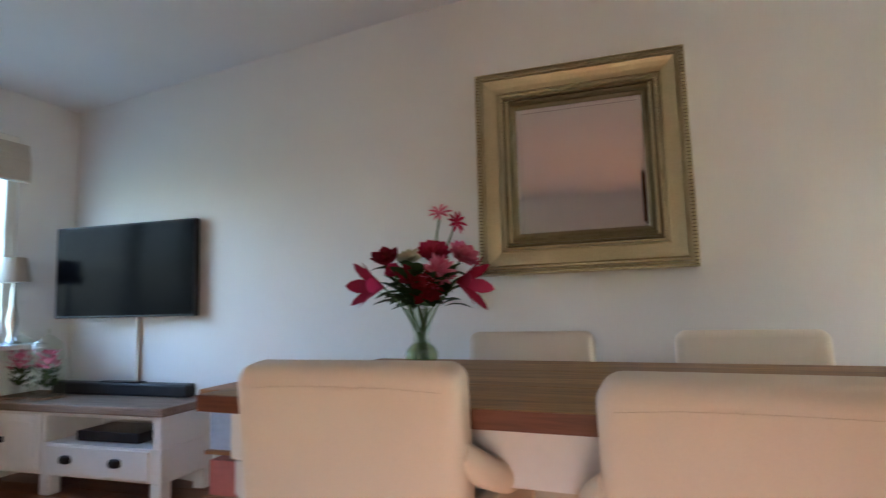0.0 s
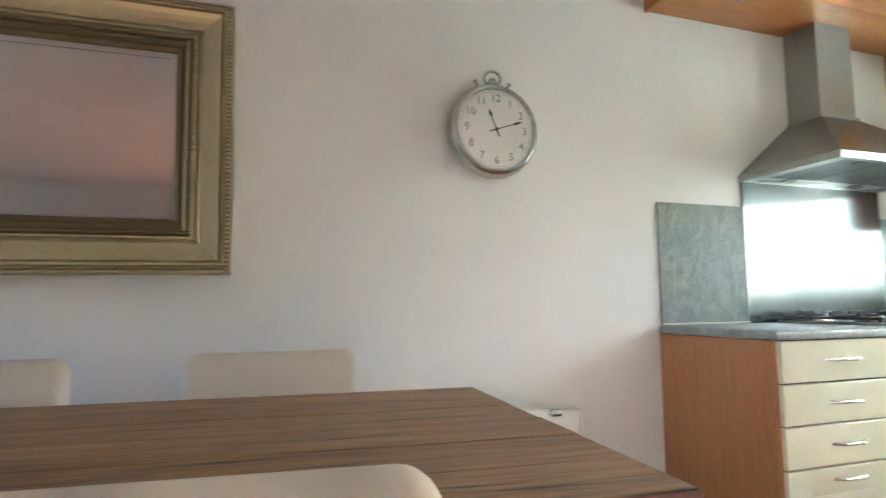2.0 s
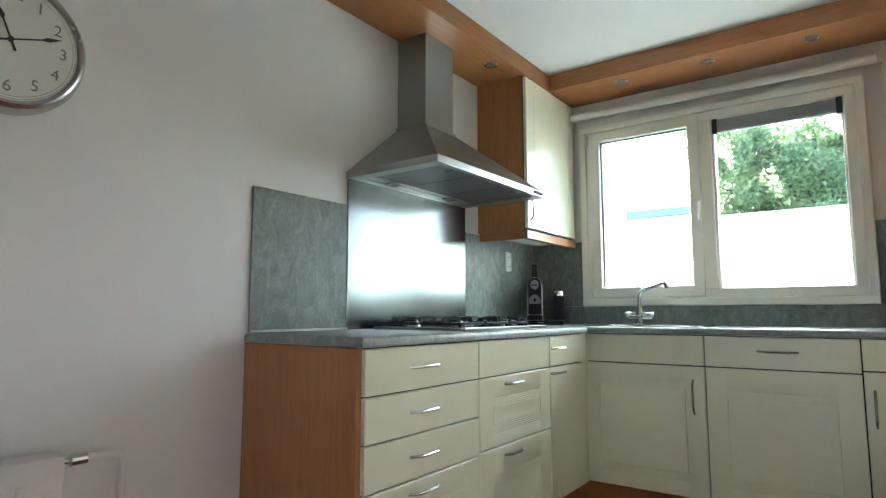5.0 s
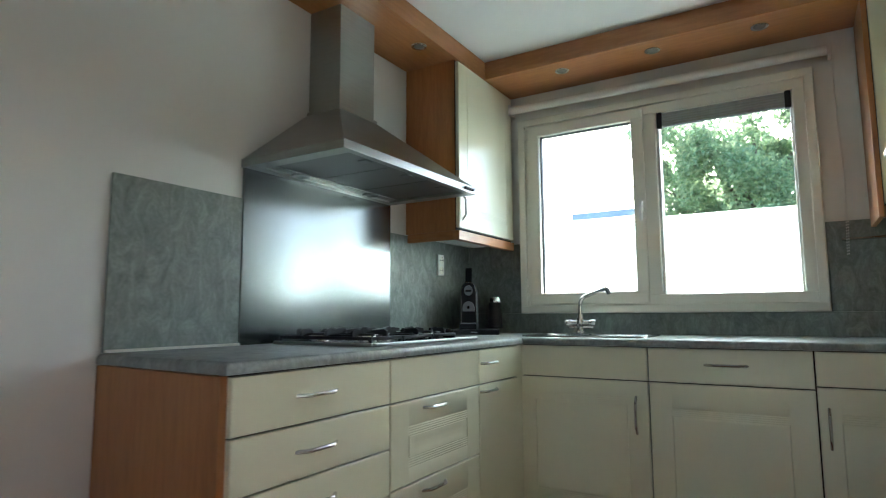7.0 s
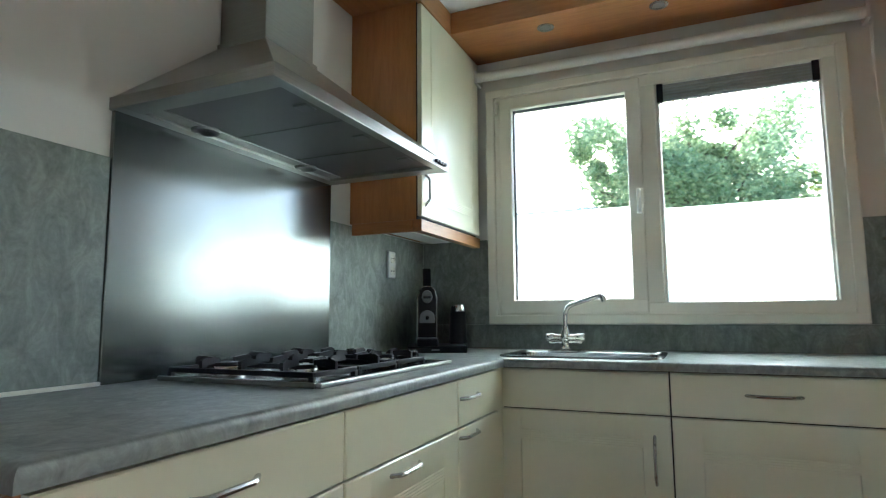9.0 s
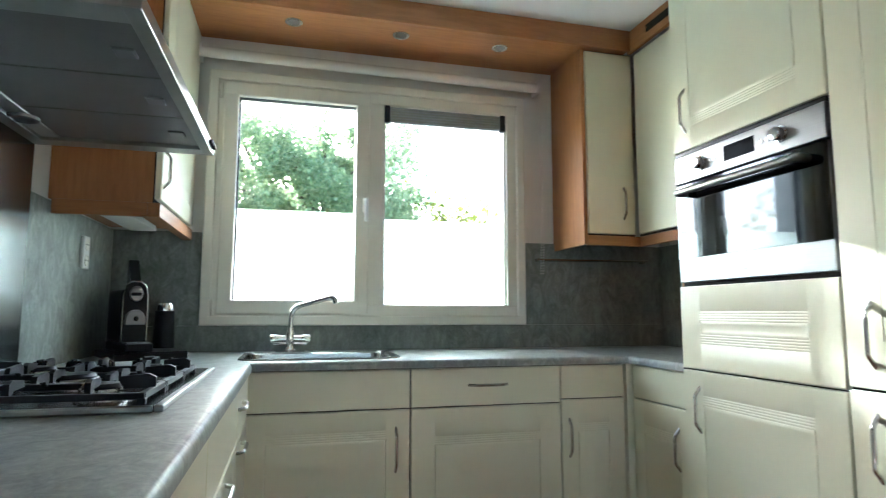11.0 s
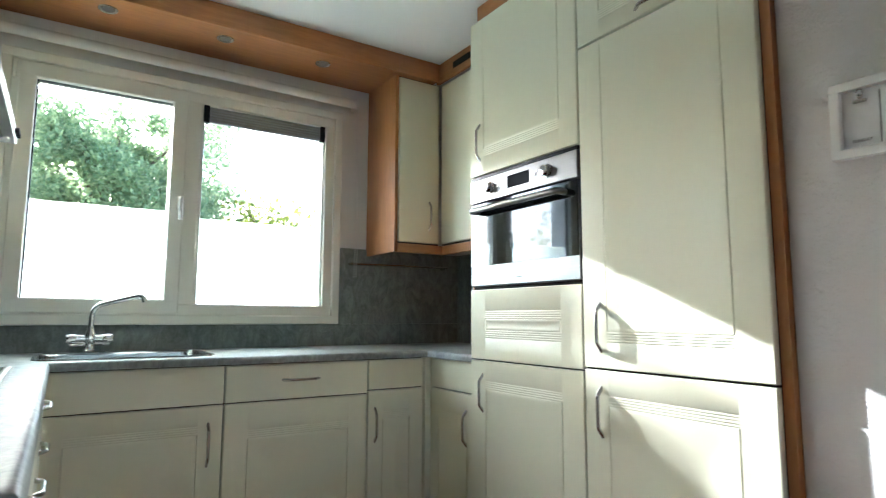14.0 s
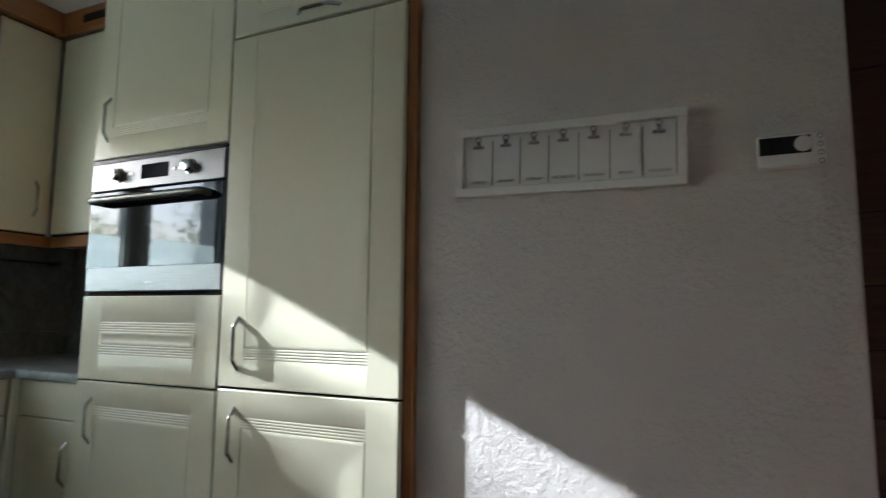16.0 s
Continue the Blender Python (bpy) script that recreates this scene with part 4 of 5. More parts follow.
cof = thing("coffee_machine", (1.905, -0.165, 0.940), "black and chrome capsule coffee machine on a flat stand", "coffee machine")
part("body", at_m(box(-0.055, -0.05, 0.03, 0.055, 0.17, 0.225, 0.018, seg=4)), DARK_PLASTIC, cof, "", True)
part("front_panel", at_m(prism([(-0.048, 0.01), (0.048, 0.01), (0.048, 0.20), (0.04, 0.235), (0.02, 0.25), (-0.02, 0.25), (-0.04, 0.235), (-0.048, 0.20)], -0.062, -0.048, 'Y', 0.003)), DARK_PLASTIC, cof)
part("chrome_edge", at_m(tube([(-0.05, -0.06, 0.0), (-0.05, -0.06, 0.20), (-0.04, -0.06, 0.238), (-0.02, -0.06, 0.252), (0.02, -0.06, 0.252), (0.04, -0.06, 0.238), (0.05, -0.06, 0.20), (0.05, -0.06, 0.0)], 0.003, 8)), SATIN, cof, "", True)
part("lever", at_m(prism([(-0.085, 0.20), (-0.045, 0.24), (-0.012, 0.335), (0.01, 0.335), (0.0, 0.24), (0.02, 0.20)], -0.022, 0.022, 'X', 0.006)), DARK_PLASTIC, cof)
part("dial_button", at_m(lathe([(0.027, 0.0), (0.028, 0.006), (0.025, 0.011), (0.001, 0.012)], (0, -0.062, 0.208), 'Y-')), OVEN_STEEL, cof, "round chrome front plate", True)
part("spout_plate", at_m(prism([(-0.04, 0.095)] + [(0.04 * math.cos(radians(a)), 0.115 + 0.035 * math.sin(radians(a))) for a in range(180, -1, -20)] + [(0.04, 0.095)], -0.075, -0.06, 'Y', 0.002)), OVEN_STEEL, cof, "dotted chrome outlet plate")
part("outlet", at_m(lathe([(0.009, 0.0), (0.009, 0.012), (0.006, 0.014)], (0, -0.074, 0.117), 'Y-', 14)), BLACK, cof, "", True)
part("drip_tray", at_m(box(-0.055, -0.15, 0.0005, 0.055, 0.17, 0.03, 0.005)), DARK_PLASTIC, cof)
part("drip_grid", at_m(box(-0.048, -0.145, 0.0295, 0.048, -0.068, 0.034, 0.001)), OVEN_STEEL, cof)
tray = thing("capsule_stand", (1.905, -0.165, 0.912), "flat black capsule drawer stand under the coffee machine", "stand")
part("case", at_m(box(-0.10, -0.155, -0.0275, 0.20, 0.165, -0.0005, 0.004)), DARK_PLASTIC, tray)
part("drawer_front", at_m(box(-0.095, -0.160, -0.0255, 0.195, -0.1555, -0.004, 0.002)), DARK_PLASTIC, tray)
part("grip", at_m(box(0.02, -0.163, -0.017, 0.06, -0.1605, -0.012, 0.001)), GREY_PLASTIC, tray, "small grey grip")
jug = thing("milk_frother", (2.045, -0.255, 0.940), "black milk frother jug with a steel lid", "milk frother")
part("jug", lathe([(0.04, 0.0), (0.042, 0.01), (0.04, 0.02), (0.036, 0.14), (0.036, 0.145)], (2.045, -0.255, 0.9405)), DARK_PLASTIC, jug, "", True)
part("lid", lathe([(0.032, 0.0), (0.032, 0.02), (0.026, 0.03), (0.001, 0.031)], (2.045, -0.255, 1.0855)), CHROME, jug, "steel lid", True)


def socket(at, w, h, label, n=2, face=-1):
    """A double wall socket; faces -y."""
    x, y, z = at
    ob = thing("wall_socket", at, label, "socket")
    pl = part("plate", box(x - w / 2, y - 0.013, z - h / 2, x + w / 2, y, z + h / 2, 0.005, seg=3), WHITE, ob)
    for k in range(n):
        zz = z + (k - (n - 1) / 2) * h / n * 0.95
        part("outlet_cup", lathe([(w * 0.34, 0.0), (w * 0.36, 0.002), (w * 0.30, 0.0025), (w * 0.29, 0.0005)], (x, y - 0.013, zz), 'Y-', 20), PVC, pl, "", True)
        for s in (-1, 1):
            part("pin_hole", lathe([(0.003, 0.0), (0.003, 0.0012)], (x + s * 0.0095, y - 0.0137, zz), 'Y-', 8), INK, pl)
    return ob


socket((1.843, -0.012, 1.293), 0.062, 0.118, "white double socket on the stone splashback")
socket((-2.625, 0.0, 1.008), 0.066, 0.098, "small pale wall socket under the mirror")

# roller blind tube, chain, towel rail
blind = thing("roller_blind", (2.13, -1.12, 2.2), "white roller blind tube rolled up over the window", "blind")
part("tube", tube([(2.135, -1.905, 2.205), (2.135, -0.335, 2.217)], 0.024, 18), WHITE, blind, "", True)
part("bracket", box(2.12, -1.922, 2.176, 2.199, -1.906, 2.240, 0.003), WHITE, blind)
part("bracket", box(2.12, -0.334, 2.188, 2.199, -0.318, 2.252, 0.003), WHITE, blind)
bm = bmesh.new()
for k in range(72):
    for s in (0, 1):
        b = bmesh.new()
        bmesh.ops.create_icosphere(b, subdivisions=1, radius=0.0034)
        b.transform(Matrix.Translation((2.125 + s * 0.016, -1.925 + 0.006 * math.sin(k * 0.09 + s), 2.18 - k * 0.0128)))
        joined(bm, b)
part("bead_chain", bm, WHITE, blind, "pale plastic bead chain", True)
rail = thing("utensil_rail", (2.16, -2.2, 1.33), "thin steel utensil rail on the splashback", "rail")
part("rod", tube([(2.155, -2.52, 1.345), (2.155, -1.905, 1.338)], 0.006), SATIN, rail, "", True)
for y in (-1.915, -2.5):
    part("post", tube([(2.155, y, 1.34), (2.187, y, 1.34)], 0.008), SATIN, rail, "", True)

# oven
oven = thing("oven", (0.936, -2.03, 1.172), "built-in steel oven with dark reflecting glass door", "oven")
part("cavity_body", box(0.64, -2.55, 1.178, 1.232, -2.037, 1.608), DARK_PLASTIC, oven)
part("control_panel", box(0.638, -2.036, 1.518, 1.234, -2.008, 1.612, 0.003), OVEN_STEEL, oven)
door = part("oven_door", box(0.638, -2.036, 1.183, 1.234, -2.012, 1.513, 0.003), OVEN_STEEL, oven, "steel-framed oven door")
part("door_glass", box(0.641, -2.0125, 1.262, 1.231, -2.0085, 1.512, 0.001), OVEN_GLASS, door, "dark mirror-like oven glass")
part("door_handle", tube(bend([(1.176, -2.012, 1.478), (1.176, -1.968, 1.478), (0.696, -1.968, 1.478), (0.696, -2.012, 1.478)], 0.012), 0.0115, 12), DARK_STEEL, door, "round dark steel oven handle", True)
part("badge", box(0.918, -2.0125, 1.208, 0.954, -2.0112, 1.214, 0.0005), GREY_PLASTIC, door)
part("top_trim", box(0.638, -2.03, 1.6125, 1.234, -2.012, 1.6255, 0.001), BLACK, oven)
for x in (1.098, 0.777):
    kn = part("oven_knob", lathe([(0.024, 0.0), (0.024, 0.003), (0.019, 0.005), (0.018, 0.024), (0.016, 0.027), (0.001, 0.0275)], (x, -2.008, 1.566), 'Y+', 24), CHROME, oven, "round chrome knob", True)
part("display", box(0.872, -2.0085, 1.545, 0.995, -2.0065, 1.592, 0.001), SCREEN, oven, "dark glass display")
for x in (1.058, 1.038, 0.845, 0.822):
    part("touch_button", lathe([(0.007, 0.0), (0.007, 0.002), (0.001, 0.0025)], (x, -2.008, 1.566), 'Y+', 12), SATIN, oven, "", True)

oven.matrix_basis = Matrix.Translation((-0.011, -0.009, 0.0)) @ oven.matrix_basis

# ---- plastered pier: week board and thermostat ----
PY = -2.052
cal = thing("week_board", (-0.374, PY, 1.486), "white framed week planner with seven clips and cards", "week board")
x0, x1, z0, z1 = -0.645, -0.115, 1.400, 1.568
bm = box(x0, PY, z0, x1, PY + 0.022, z0 + 0.02, 0.002)
box(x0, PY, z1 - 0.02, x1, PY + 0.022, z1, 0.002, bm)
box(x0, PY + 0.0005, z0 + 0.018, x0 + 0.02, PY + 0.0215, z1 - 0.018, 0.002, bm)
box(x1 - 0.02, PY + 0.0005, z0 + 0.018, x1, PY + 0.0215, z1 - 0.018, 0.002, bm)
part("frame", bm, WHITE, cal)
part("backing", box(x0 + 0.018, PY + 0.0005, z0 + 0.018, x1 - 0.018, PY + 0.006, z1 - 0.018), PAPER, cal)
cell = (x1 - x0 - 0.044) / 7
for k, word in enumerate(("SUNDAY", "MONDAY", "TUESDAY", "WEDNESDAY", "THURSDAY", "FRIDAY", "SATURDAY")):
    xc = x1 - 0.022 - cell * (k + 0.5)
    card = part("card", box(xc - cell * 0.47, PY + 0.0062, z0 + 0.024, xc + cell * 0.47, PY + 0.0075, z1 - 0.026, 0.0003), PAPER, cal)
    lettering("weekday", word, 0.0068, Matrix.Translation((xc, PY + 0.0085, z0 + 0.036)) @ Matrix.Rotation(radians(180), 4, 'Z') @ Matrix.Rotation(radians(90), 4, 'X'), GREY_INK, card)
    part("divider", box(xc - cell * 0.5 - 0.0008, PY + 0.0062, z0 + 0.026, xc - cell * 0.5 + 0.0008, PY + 0.0085, z1 - 0.03), GREY_INK, cal)
    clip = part("bulldog_clip", box(xc - 0.013, PY + 0.0078, z1 - 0.050, xc + 0.013, PY + 0.0165, z1 - 0.043, 0.002), SATIN, cal, "small nickel bulldog clip")
    part("clip_arm", box(xc - 0.005, PY + 0.009, z1 - 0.046, xc + 0.005, PY + 0.013, z1 - 0.03, 0.001), SATIN, clip)
    part("clip_ring", tube([(xc + 0.0065 * math.cos(a), PY + 0.013, z1 - 0.027 + 0.0065 * math.sin(a)) for a in (2 * math.pi * j / 14 for j in range(14))], 0.0022, 7, closed=True), CHROME, clip, "", True)
cal.matrix_basis = cal.matrix_basis @ Matrix.Rotation(radians(-1.2), 4, 'Y')
th = thing("thermostat", (-0.83, PY, 1.458), "white room thermostat with a dark display and dial", "thermostat")
part("case", box(-0.889, PY, 1.430, -0.770, PY + 0.028, 1.497, 0.005, seg=3), WHITE, th)
part("display", box(-0.862, PY + 0.0275, 1.455, -0.773, PY + 0.0292, 1.490, 0.001), DARK_PLASTIC, th, "dark grey display")
part("dial", lathe([(0.0155, 0.0), (0.0155, 0.005), (0.013, 0.008), (0.001, 0.0085)], (-0.849, PY + 0.028, 1.473), 'Y+', 24), WHITE, th, "white round dial", True)
for k in range(4):
    part("symbol", tube([(-0.878 + 0.0045 * math.cos(a), PY + 0.0282, 1.437 + k * 0.0165 + 0.0045 * math.sin(a)) for a in (2 * math.pi * j / 10 for j in range(10))], 0.0008, 5, closed=True), GREY_INK, th)

th.matrix_basis = Matrix.Translation((-0.003, 0, -0.018)) @ th.matrix_basis

# ---- dining area ----
table = thing("dining_table", (-2.0, -1.05, 0), "long wooden dining table with a cream painted base", "table")
tx0, tx1, ty0, ty1, tz = -3.0, -1.135, -1.525, -0.578, 0.778
ys = [ty0, -1.37, -1.205, -1.04, -0.885, -0.72, ty1]
for k, (a, b) in enumerate(zip(ys, ys[1:])):
    part("tabletop_plank", box(tx0 - 0.002 * (k % 2), a + 0.0006, tz - 0.04, tx1 + 0.002 * (k % 3), b - 0.0006, tz - 0.0005 * (k % 2), 0.0025), TABLE_WOOD, table)
for a, b in ((ty0 - 0.004, ty0 - 0.0004), (ty1 + 0.0004, ty1 + 0.004)):
    part("edge_lath", box(tx0, a, tz - 0.041, tx1, b, tz - 0.0015, 0.001), TABLE_EDGE, table, "dark red-brown edge of the top")
bm = box(tx0 + 0.06, ty0 + 0.05, tz - 0.165, tx1 - 0.06, ty0 + 0.072, tz - 0.041, 0.002)
box(tx0 + 0.06, ty1 - 0.072, tz - 0.165, tx1 - 0.06, ty1 - 0.05, tz - 0.041, 0.002, bm)
box(tx0 + 0.06, ty0 + 0.073, tz - 0.165, tx0 + 0.082, ty1 - 0.073, tz - 0.041, 0.002, bm)
box(tx1 - 0.082, ty0 + 0.073, tz - 0.165, tx1 - 0.06, ty1 - 0.073, tz - 0.041, 0.002, bm)
part("apron", bm, WHITE, table, "cream painted apron")
for lx in (tx0 + 0.10, tx1 - 0.10):
    for ly in (ty0 + 0.09, ty1 - 0.09):
        leg = lathe([(0.03, 0), (0.035, 0.03), (0.022, 0.06), (0.03, 0.2), (0.042, 0.42), (0.03, 0.5), (0.045, 0.53), (0.045, 0.61)], (lx, ly, 0), seg=16)
        part("leg", leg, WHITE, table, "cream turned leg", True)
table.matrix_basis = Matrix.Translation((-1.094, -0.538, 0)) @ Matrix.Rotation(radians(-4.8), 4, 'Z') @ Matrix.Translation((1.135, 0.578, 0)) @ table.matrix_basis


def superbox(w, d, h, p, at, tilt=0.0, taper=0.0, bm=None):
    """A soft upholstered block."""
    b = bmesh.new()
    bmesh.ops.create_cube(b, size=2)
    bmesh.ops.subdivide_edges(b, edges=b.edges[:], cuts=7, use_grid_fill=True)
    for v in b.verts:
        c = v.co
        n = (abs(c.x) ** p + abs(c.y) ** p + abs(c.z) ** p) ** (1 / p)
        m = max(abs(c.x), abs(c.y), abs(c.z))
        c *= m / n
        k = 1 + taper * c.z
        v.co = Vector((c.x * w / 2 * k, c.y * d / 2, c.z * h / 2))
    b.transform(Matrix.Translation(at) @ Matrix.Rotation(radians(tilt), 4, 'X'))
    return joined(bm, b)


def chair(at, turn, dz=0.0):
    """A cream upholstered armchair; it faces +y, its back is at y = 0."""
    ob = thing("dining_chair", (0, 0, 0), "cream leather upholstered dining armchair with rounded back", "chair", "chairs round the table")
    b = box(-0.245, -0.052, -0.26, 0.245, 0.052, 0.26)
    bmesh.ops.bevel(b, geom=[e for e in b.edges if abs(e.verts[0].co.y - e.verts[1].co.y) > 0.05 and e.verts[0].co.z > 0], offset=0.036, segments=6, affect='EDGES', profile=0.5)
    bmesh.ops.bevel(b, geom=[e for e in b.edges if abs(e.verts[0].co.y - e.verts[1].co.y) < 0.001], offset=0.030, segments=4, affect='EDGES', profile=0.5)
    for v in b.verts:
        v.co.z += 0.010 * (1 - (v.co.x / 0.245) ** 2) * step(0.0, 0.26, v.co.z)
        v.co.y -= 0.018 * (1 - (v.co.x / 0.245) ** 2)
    b.transform(Matrix.Translation((0, 0.038, 0.608 + dz)) @ Matrix.Rotation(radians(7), 4, 'X'))
    part("backrest", b, FABRIC, ob, "", True)
    part("back_seam", tube([(-0.215, -0.046, 0.818 + dz), (-0.12, -0.0565, 0.826 + dz), (0, -0.0605, 0.828 + dz), (0.12, -0.0565, 0.826 + dz), (0.215, -0.046, 0.818 + dz)], 0.0012, 6), FABRIC, ob, "thin stitched seam", True)
    part("seat", superbox(0.50, 0.48, 0.14, 7, (0, 0.30, 0.42)), FABRIC, ob, "", True)
    for s in (-1, 1):
        pts = [(s * 0.225, 0.02, 0.70), (s * 0.262, 0.06, 0.665), (s * 0.285, 0.16, 0.62), (s * 0.285, 0.32, 0.60), (s * 0.265, 0.46, 0.585), (s * 0.255, 0.50, 0.50), (s * 0.25, 0.50, 0.40)]
        part("armrest", tube(bend(pts, 0.06, 4), 0.032, 12), FABRIC, ob, "", True)
        part("side_panel", superbox(0.05, 0.46, 0.24, 8, (s * 0.258, 0.27, 0.48)), FABRIC, ob, "", True)
    for lx in (-0.2, 0.2):
        for ly in (0.09, 0.48):
            part("leg", lathe([(0.016, 0), (0.024, 0.36)], (lx, ly, 0), seg=10), TABLE_EDGE, ob, "dark wooden leg", True)
    ob.matrix_basis = pose(*at, 0, 0, turn)
    return ob


seat1 = chair((-1.800, -1.622, 0), -6, 0.007)
copy_thing(seat1, pose(-2.542, -1.470, 0, 0, 0, 0))
seat2 = chair((-1.605, -0.215, 0), 180)
copy_thing(seat2, pose(-2.38, -0.215, 0, 0, 0, 180))

# mirror with a wide stepped frame
mir = thing("wall_mirror", (-2.19, 0, 1.56), "square mirror in a wide ribbed champagne-silver frame", "mirror")
mx0, mx1, mz0, mz1 = -2.625, -1.742, 1.103, 2.012


def moulding(profile):
    """A mitred frame: profile is a line of (inset, proud)."""
    return [[(mx0 + i, -p, mz0 + i), (mx1 - i, -p, mz0 + i), (mx1 - i, -p, mz1 - i), (mx0 + i, -p, mz1 - i)] for i, p in profile]


def band(profile):
    b = bmesh.new()
    rings = [[b.verts.new(v) for v in l] for l in moulding(profile)]
    for r0, r1 in zip(rings, rings[1:]):
        for j in range(4):
            b.faces.new((r0[j], r0[(j + 1) % 4], r1[(j + 1) % 4], r1[j]))
    return b


part("frame", band([(0.0, 0.001), (0.0, 0.045), (0.003, 0.055), (0.007, 0.056), (0.010, 0.043), (0.014, 0.056), (0.018, 0.058), (0.021, 0.045), (0.025, 0.060), (0.030, 0.060), (0.034, 0.047),
                    (0.040, 0.057), (0.055, 0.050), (0.075, 0.044), (0.095, 0.041), (0.102, 0.046), (0.106, 0.034), (0.110, 0.045), (0.115, 0.045), (0.119, 0.030)]), SILVER, mir)
# recessed inner band wears the leaf with shade painted in
part("inner_frame", band([(0.119, 0.030), (0.124, 0.040), (0.129, 0.038), (0.132, 0.030), (0.140, 0.034), (0.146, 0.030), (0.154, 0.022), (0.162, 0.026), (0.172, 0.020), (0.180, 0.010)]), SILVER_SHADED, mir)
for ins, proud, wd in ((0.006, 0.056, 0.014), (0.112, 0.043, 0.012), (0.136, 0.034, 0.010)):
    n = 62
    for x in (mx0 + ins + wd / 2, mx1 - ins - wd / 2):
        # darkened strip paints the shade between the ribs
        part("beading_groove", box(x - wd / 2 + 0.0005, -proud - 0.002, mz0 + ins, x + wd / 2 - 0.0005, -proud + 0.004, mz1 - ins), SILVER_SHADED, mir, "strip behind the beading with groove shade in its colour")
        bm = bmesh.new()
        for k in range(n):
            z = mz0 + ins + (mz1 - mz0 - 2 * ins) * (k + 0.5) / n
            box(x - wd / 2, -proud - 0.010, z - 0.0042, x + wd / 2, -proud + 0.004, z + 0.0042, 0, bm)
        tagged(part("beading", bm, SILVER, mir, "fine ribbed beading"), kind="stuff")
part("mirror_glass", box(mx0 + 0.160, -0.014, mz0 + 0.160, mx1 - 0.160, -0.008, mz1 - 0.160), MIRROR, mir, "mirror glass")
bm = band([(0.178, 0.012), (0.180, 0.0145), (0.196, 0.0155)])
part("bevel", bm, MIRROR, mir, "bevelled mirror edge")

mir.matrix_basis = Matrix.Translation((-2.19, 0, 2.01)) @ Matrix.Rotation(radians(-0.6), 4, 'Y') @ Matrix.Rotation(radians(-2.6), 4, 'X') @ Matrix.Translation((2.19, 0, -2.01)) @ mir.matrix_basis

# pocket-watch wall clock
clk = thing("wall_clock", (-0.775, 0, 1.68), "round nickel wall clock shaped like a pocket watch", "clock")
cc = (-0.789, 0.0, 1.674)
part("case", lathe([(0.160, 0.001), (0.178, 0.012), (0.186, 0.034), (0.186, 0.050), (0.181, 0.068), (0.174, 0.080), (0.166, 0.084), (0.159, 0.082), (0.156, 0.074)], cc, 'Y-', 56), SATIN, clk, "polished nickel case", True)
part("dial", lathe([(0.156, 0.06), (0.156, 0.0755)], cc, 'Y-', 56), DIAL, clk, "pale cream dial")
for r in (0.153, 0.146):
    part("minute_track", tube([(cc[0] + r * math.cos(a), -0.0758, cc[2] + r * math.sin(a)) for a in (2 * math.pi * j / 48 for j in range(48))], 0.0006, 4, closed=True), GREY_INK, clk)
for h in range(1, 13):
    a = radians(90 - h * 30)
    lettering("numeral", str(h), 0.031, Matrix.Translation((cc[0] + 0.121 * math.cos(a), -0.0762, cc[2] + 0.122 * math.sin(a))) @ Matrix.Rotation(radians(90), 4, 'X'), GREY_INK, clk)


def pointer(angle, length, w):
    a = radians(90 - angle)
    d, s = Vector((math.cos(a), 0, math.sin(a))), Vector((-math.sin(a), 0, math.cos(a)))
    c = Vector((cc[0], -0.055, cc[2]))
    pts = [c - d * 0.03 - s * w * 0.5, c - d * 0.03 + s * w * 0.5, c + s * w * 0.35, c + d * length * 0.6 + s * w * 0.3, c + d * length * 0.72 + s * w, c + d * length, c + d * length * 0.72 - s * w, c + d * length * 0.6 - s * w * 0.3, c - s * w * 0.35]
    return prism([(p.x, p.z) for p in pts], -0.0795, -0.078, 'Y')


part("pointer", pointer(338, 0.085, 0.007), INK, clk, "black hour pointer")
part("pointer", pointer(71, 0.122, 0.006), INK, clk, "black minute pointer")
part("centre_pin", lathe([(0.007, 0.0756), (0.007, 0.083), (0.001, 0.084)], cc, 'Y-', 14), INK, clk, "", True)
part("crown_stem", tube([(cc[0], -0.045, 1.852), (cc[0], -0.045, 1.885)], [0.022, 0.012], 14), SATIN, clk, "", True)
part("ring_loop", tube([(cc[0] + 0.034 * math.cos(a), -0.045 - 0.006 * math.sin(a), 1.886 + 0.026 * math.sin(a)) for a in (2 * math.pi * j / 24 for j in range(24))], 0.0055, 9, closed=True), SATIN, clk, "oval hanging loop", True)
for s in (-1, 1):
    part("side_pusher", tube([(cc[0] + s * 0.058, -0.045, 1.842), (cc[0] + s * 0.068, -0.045, 1.862), (cc[0] + s * 0.073, -0.045, 1.872)], [0.006, 0.006, 0.009], 10), SATIN, clk, "", True)

# radiator with its pipe
rad = thing("radiator", (-1.1, -0.07, 0.12), "white ribbed panel radiator under the clock", "radiator")
part("panel", box(-1.62, -0.105, 0.13, -0.605, -0.088, 0.618, 0.006), WHITE, rad)
for k in range(26):
    x = -1.59 + k * 0.0365
    part("rib", box(x, -0.112, 0.17, x + 0.017, -0.1052, 0.560, 0.003), WHITE, rad)
part("top_grille", box(-1.62, -0.087, 0.599, -0.605, -0.035, 0.618, 0.003), WHITE, rad)
part("back_panel", box(-1.62, -0.034, 0.13, -0.605, -0.022, 0.618, 0.004), WHITE, rad)
part("bracket", box(-1.2, -0.022, 0.2, -1.15, -0.0005, 0.5), WHITE, rad)
part("bracket", box(-0.8, -0.022, 0.2, -0.75, -0.0005, 0.5), WHITE, rad)
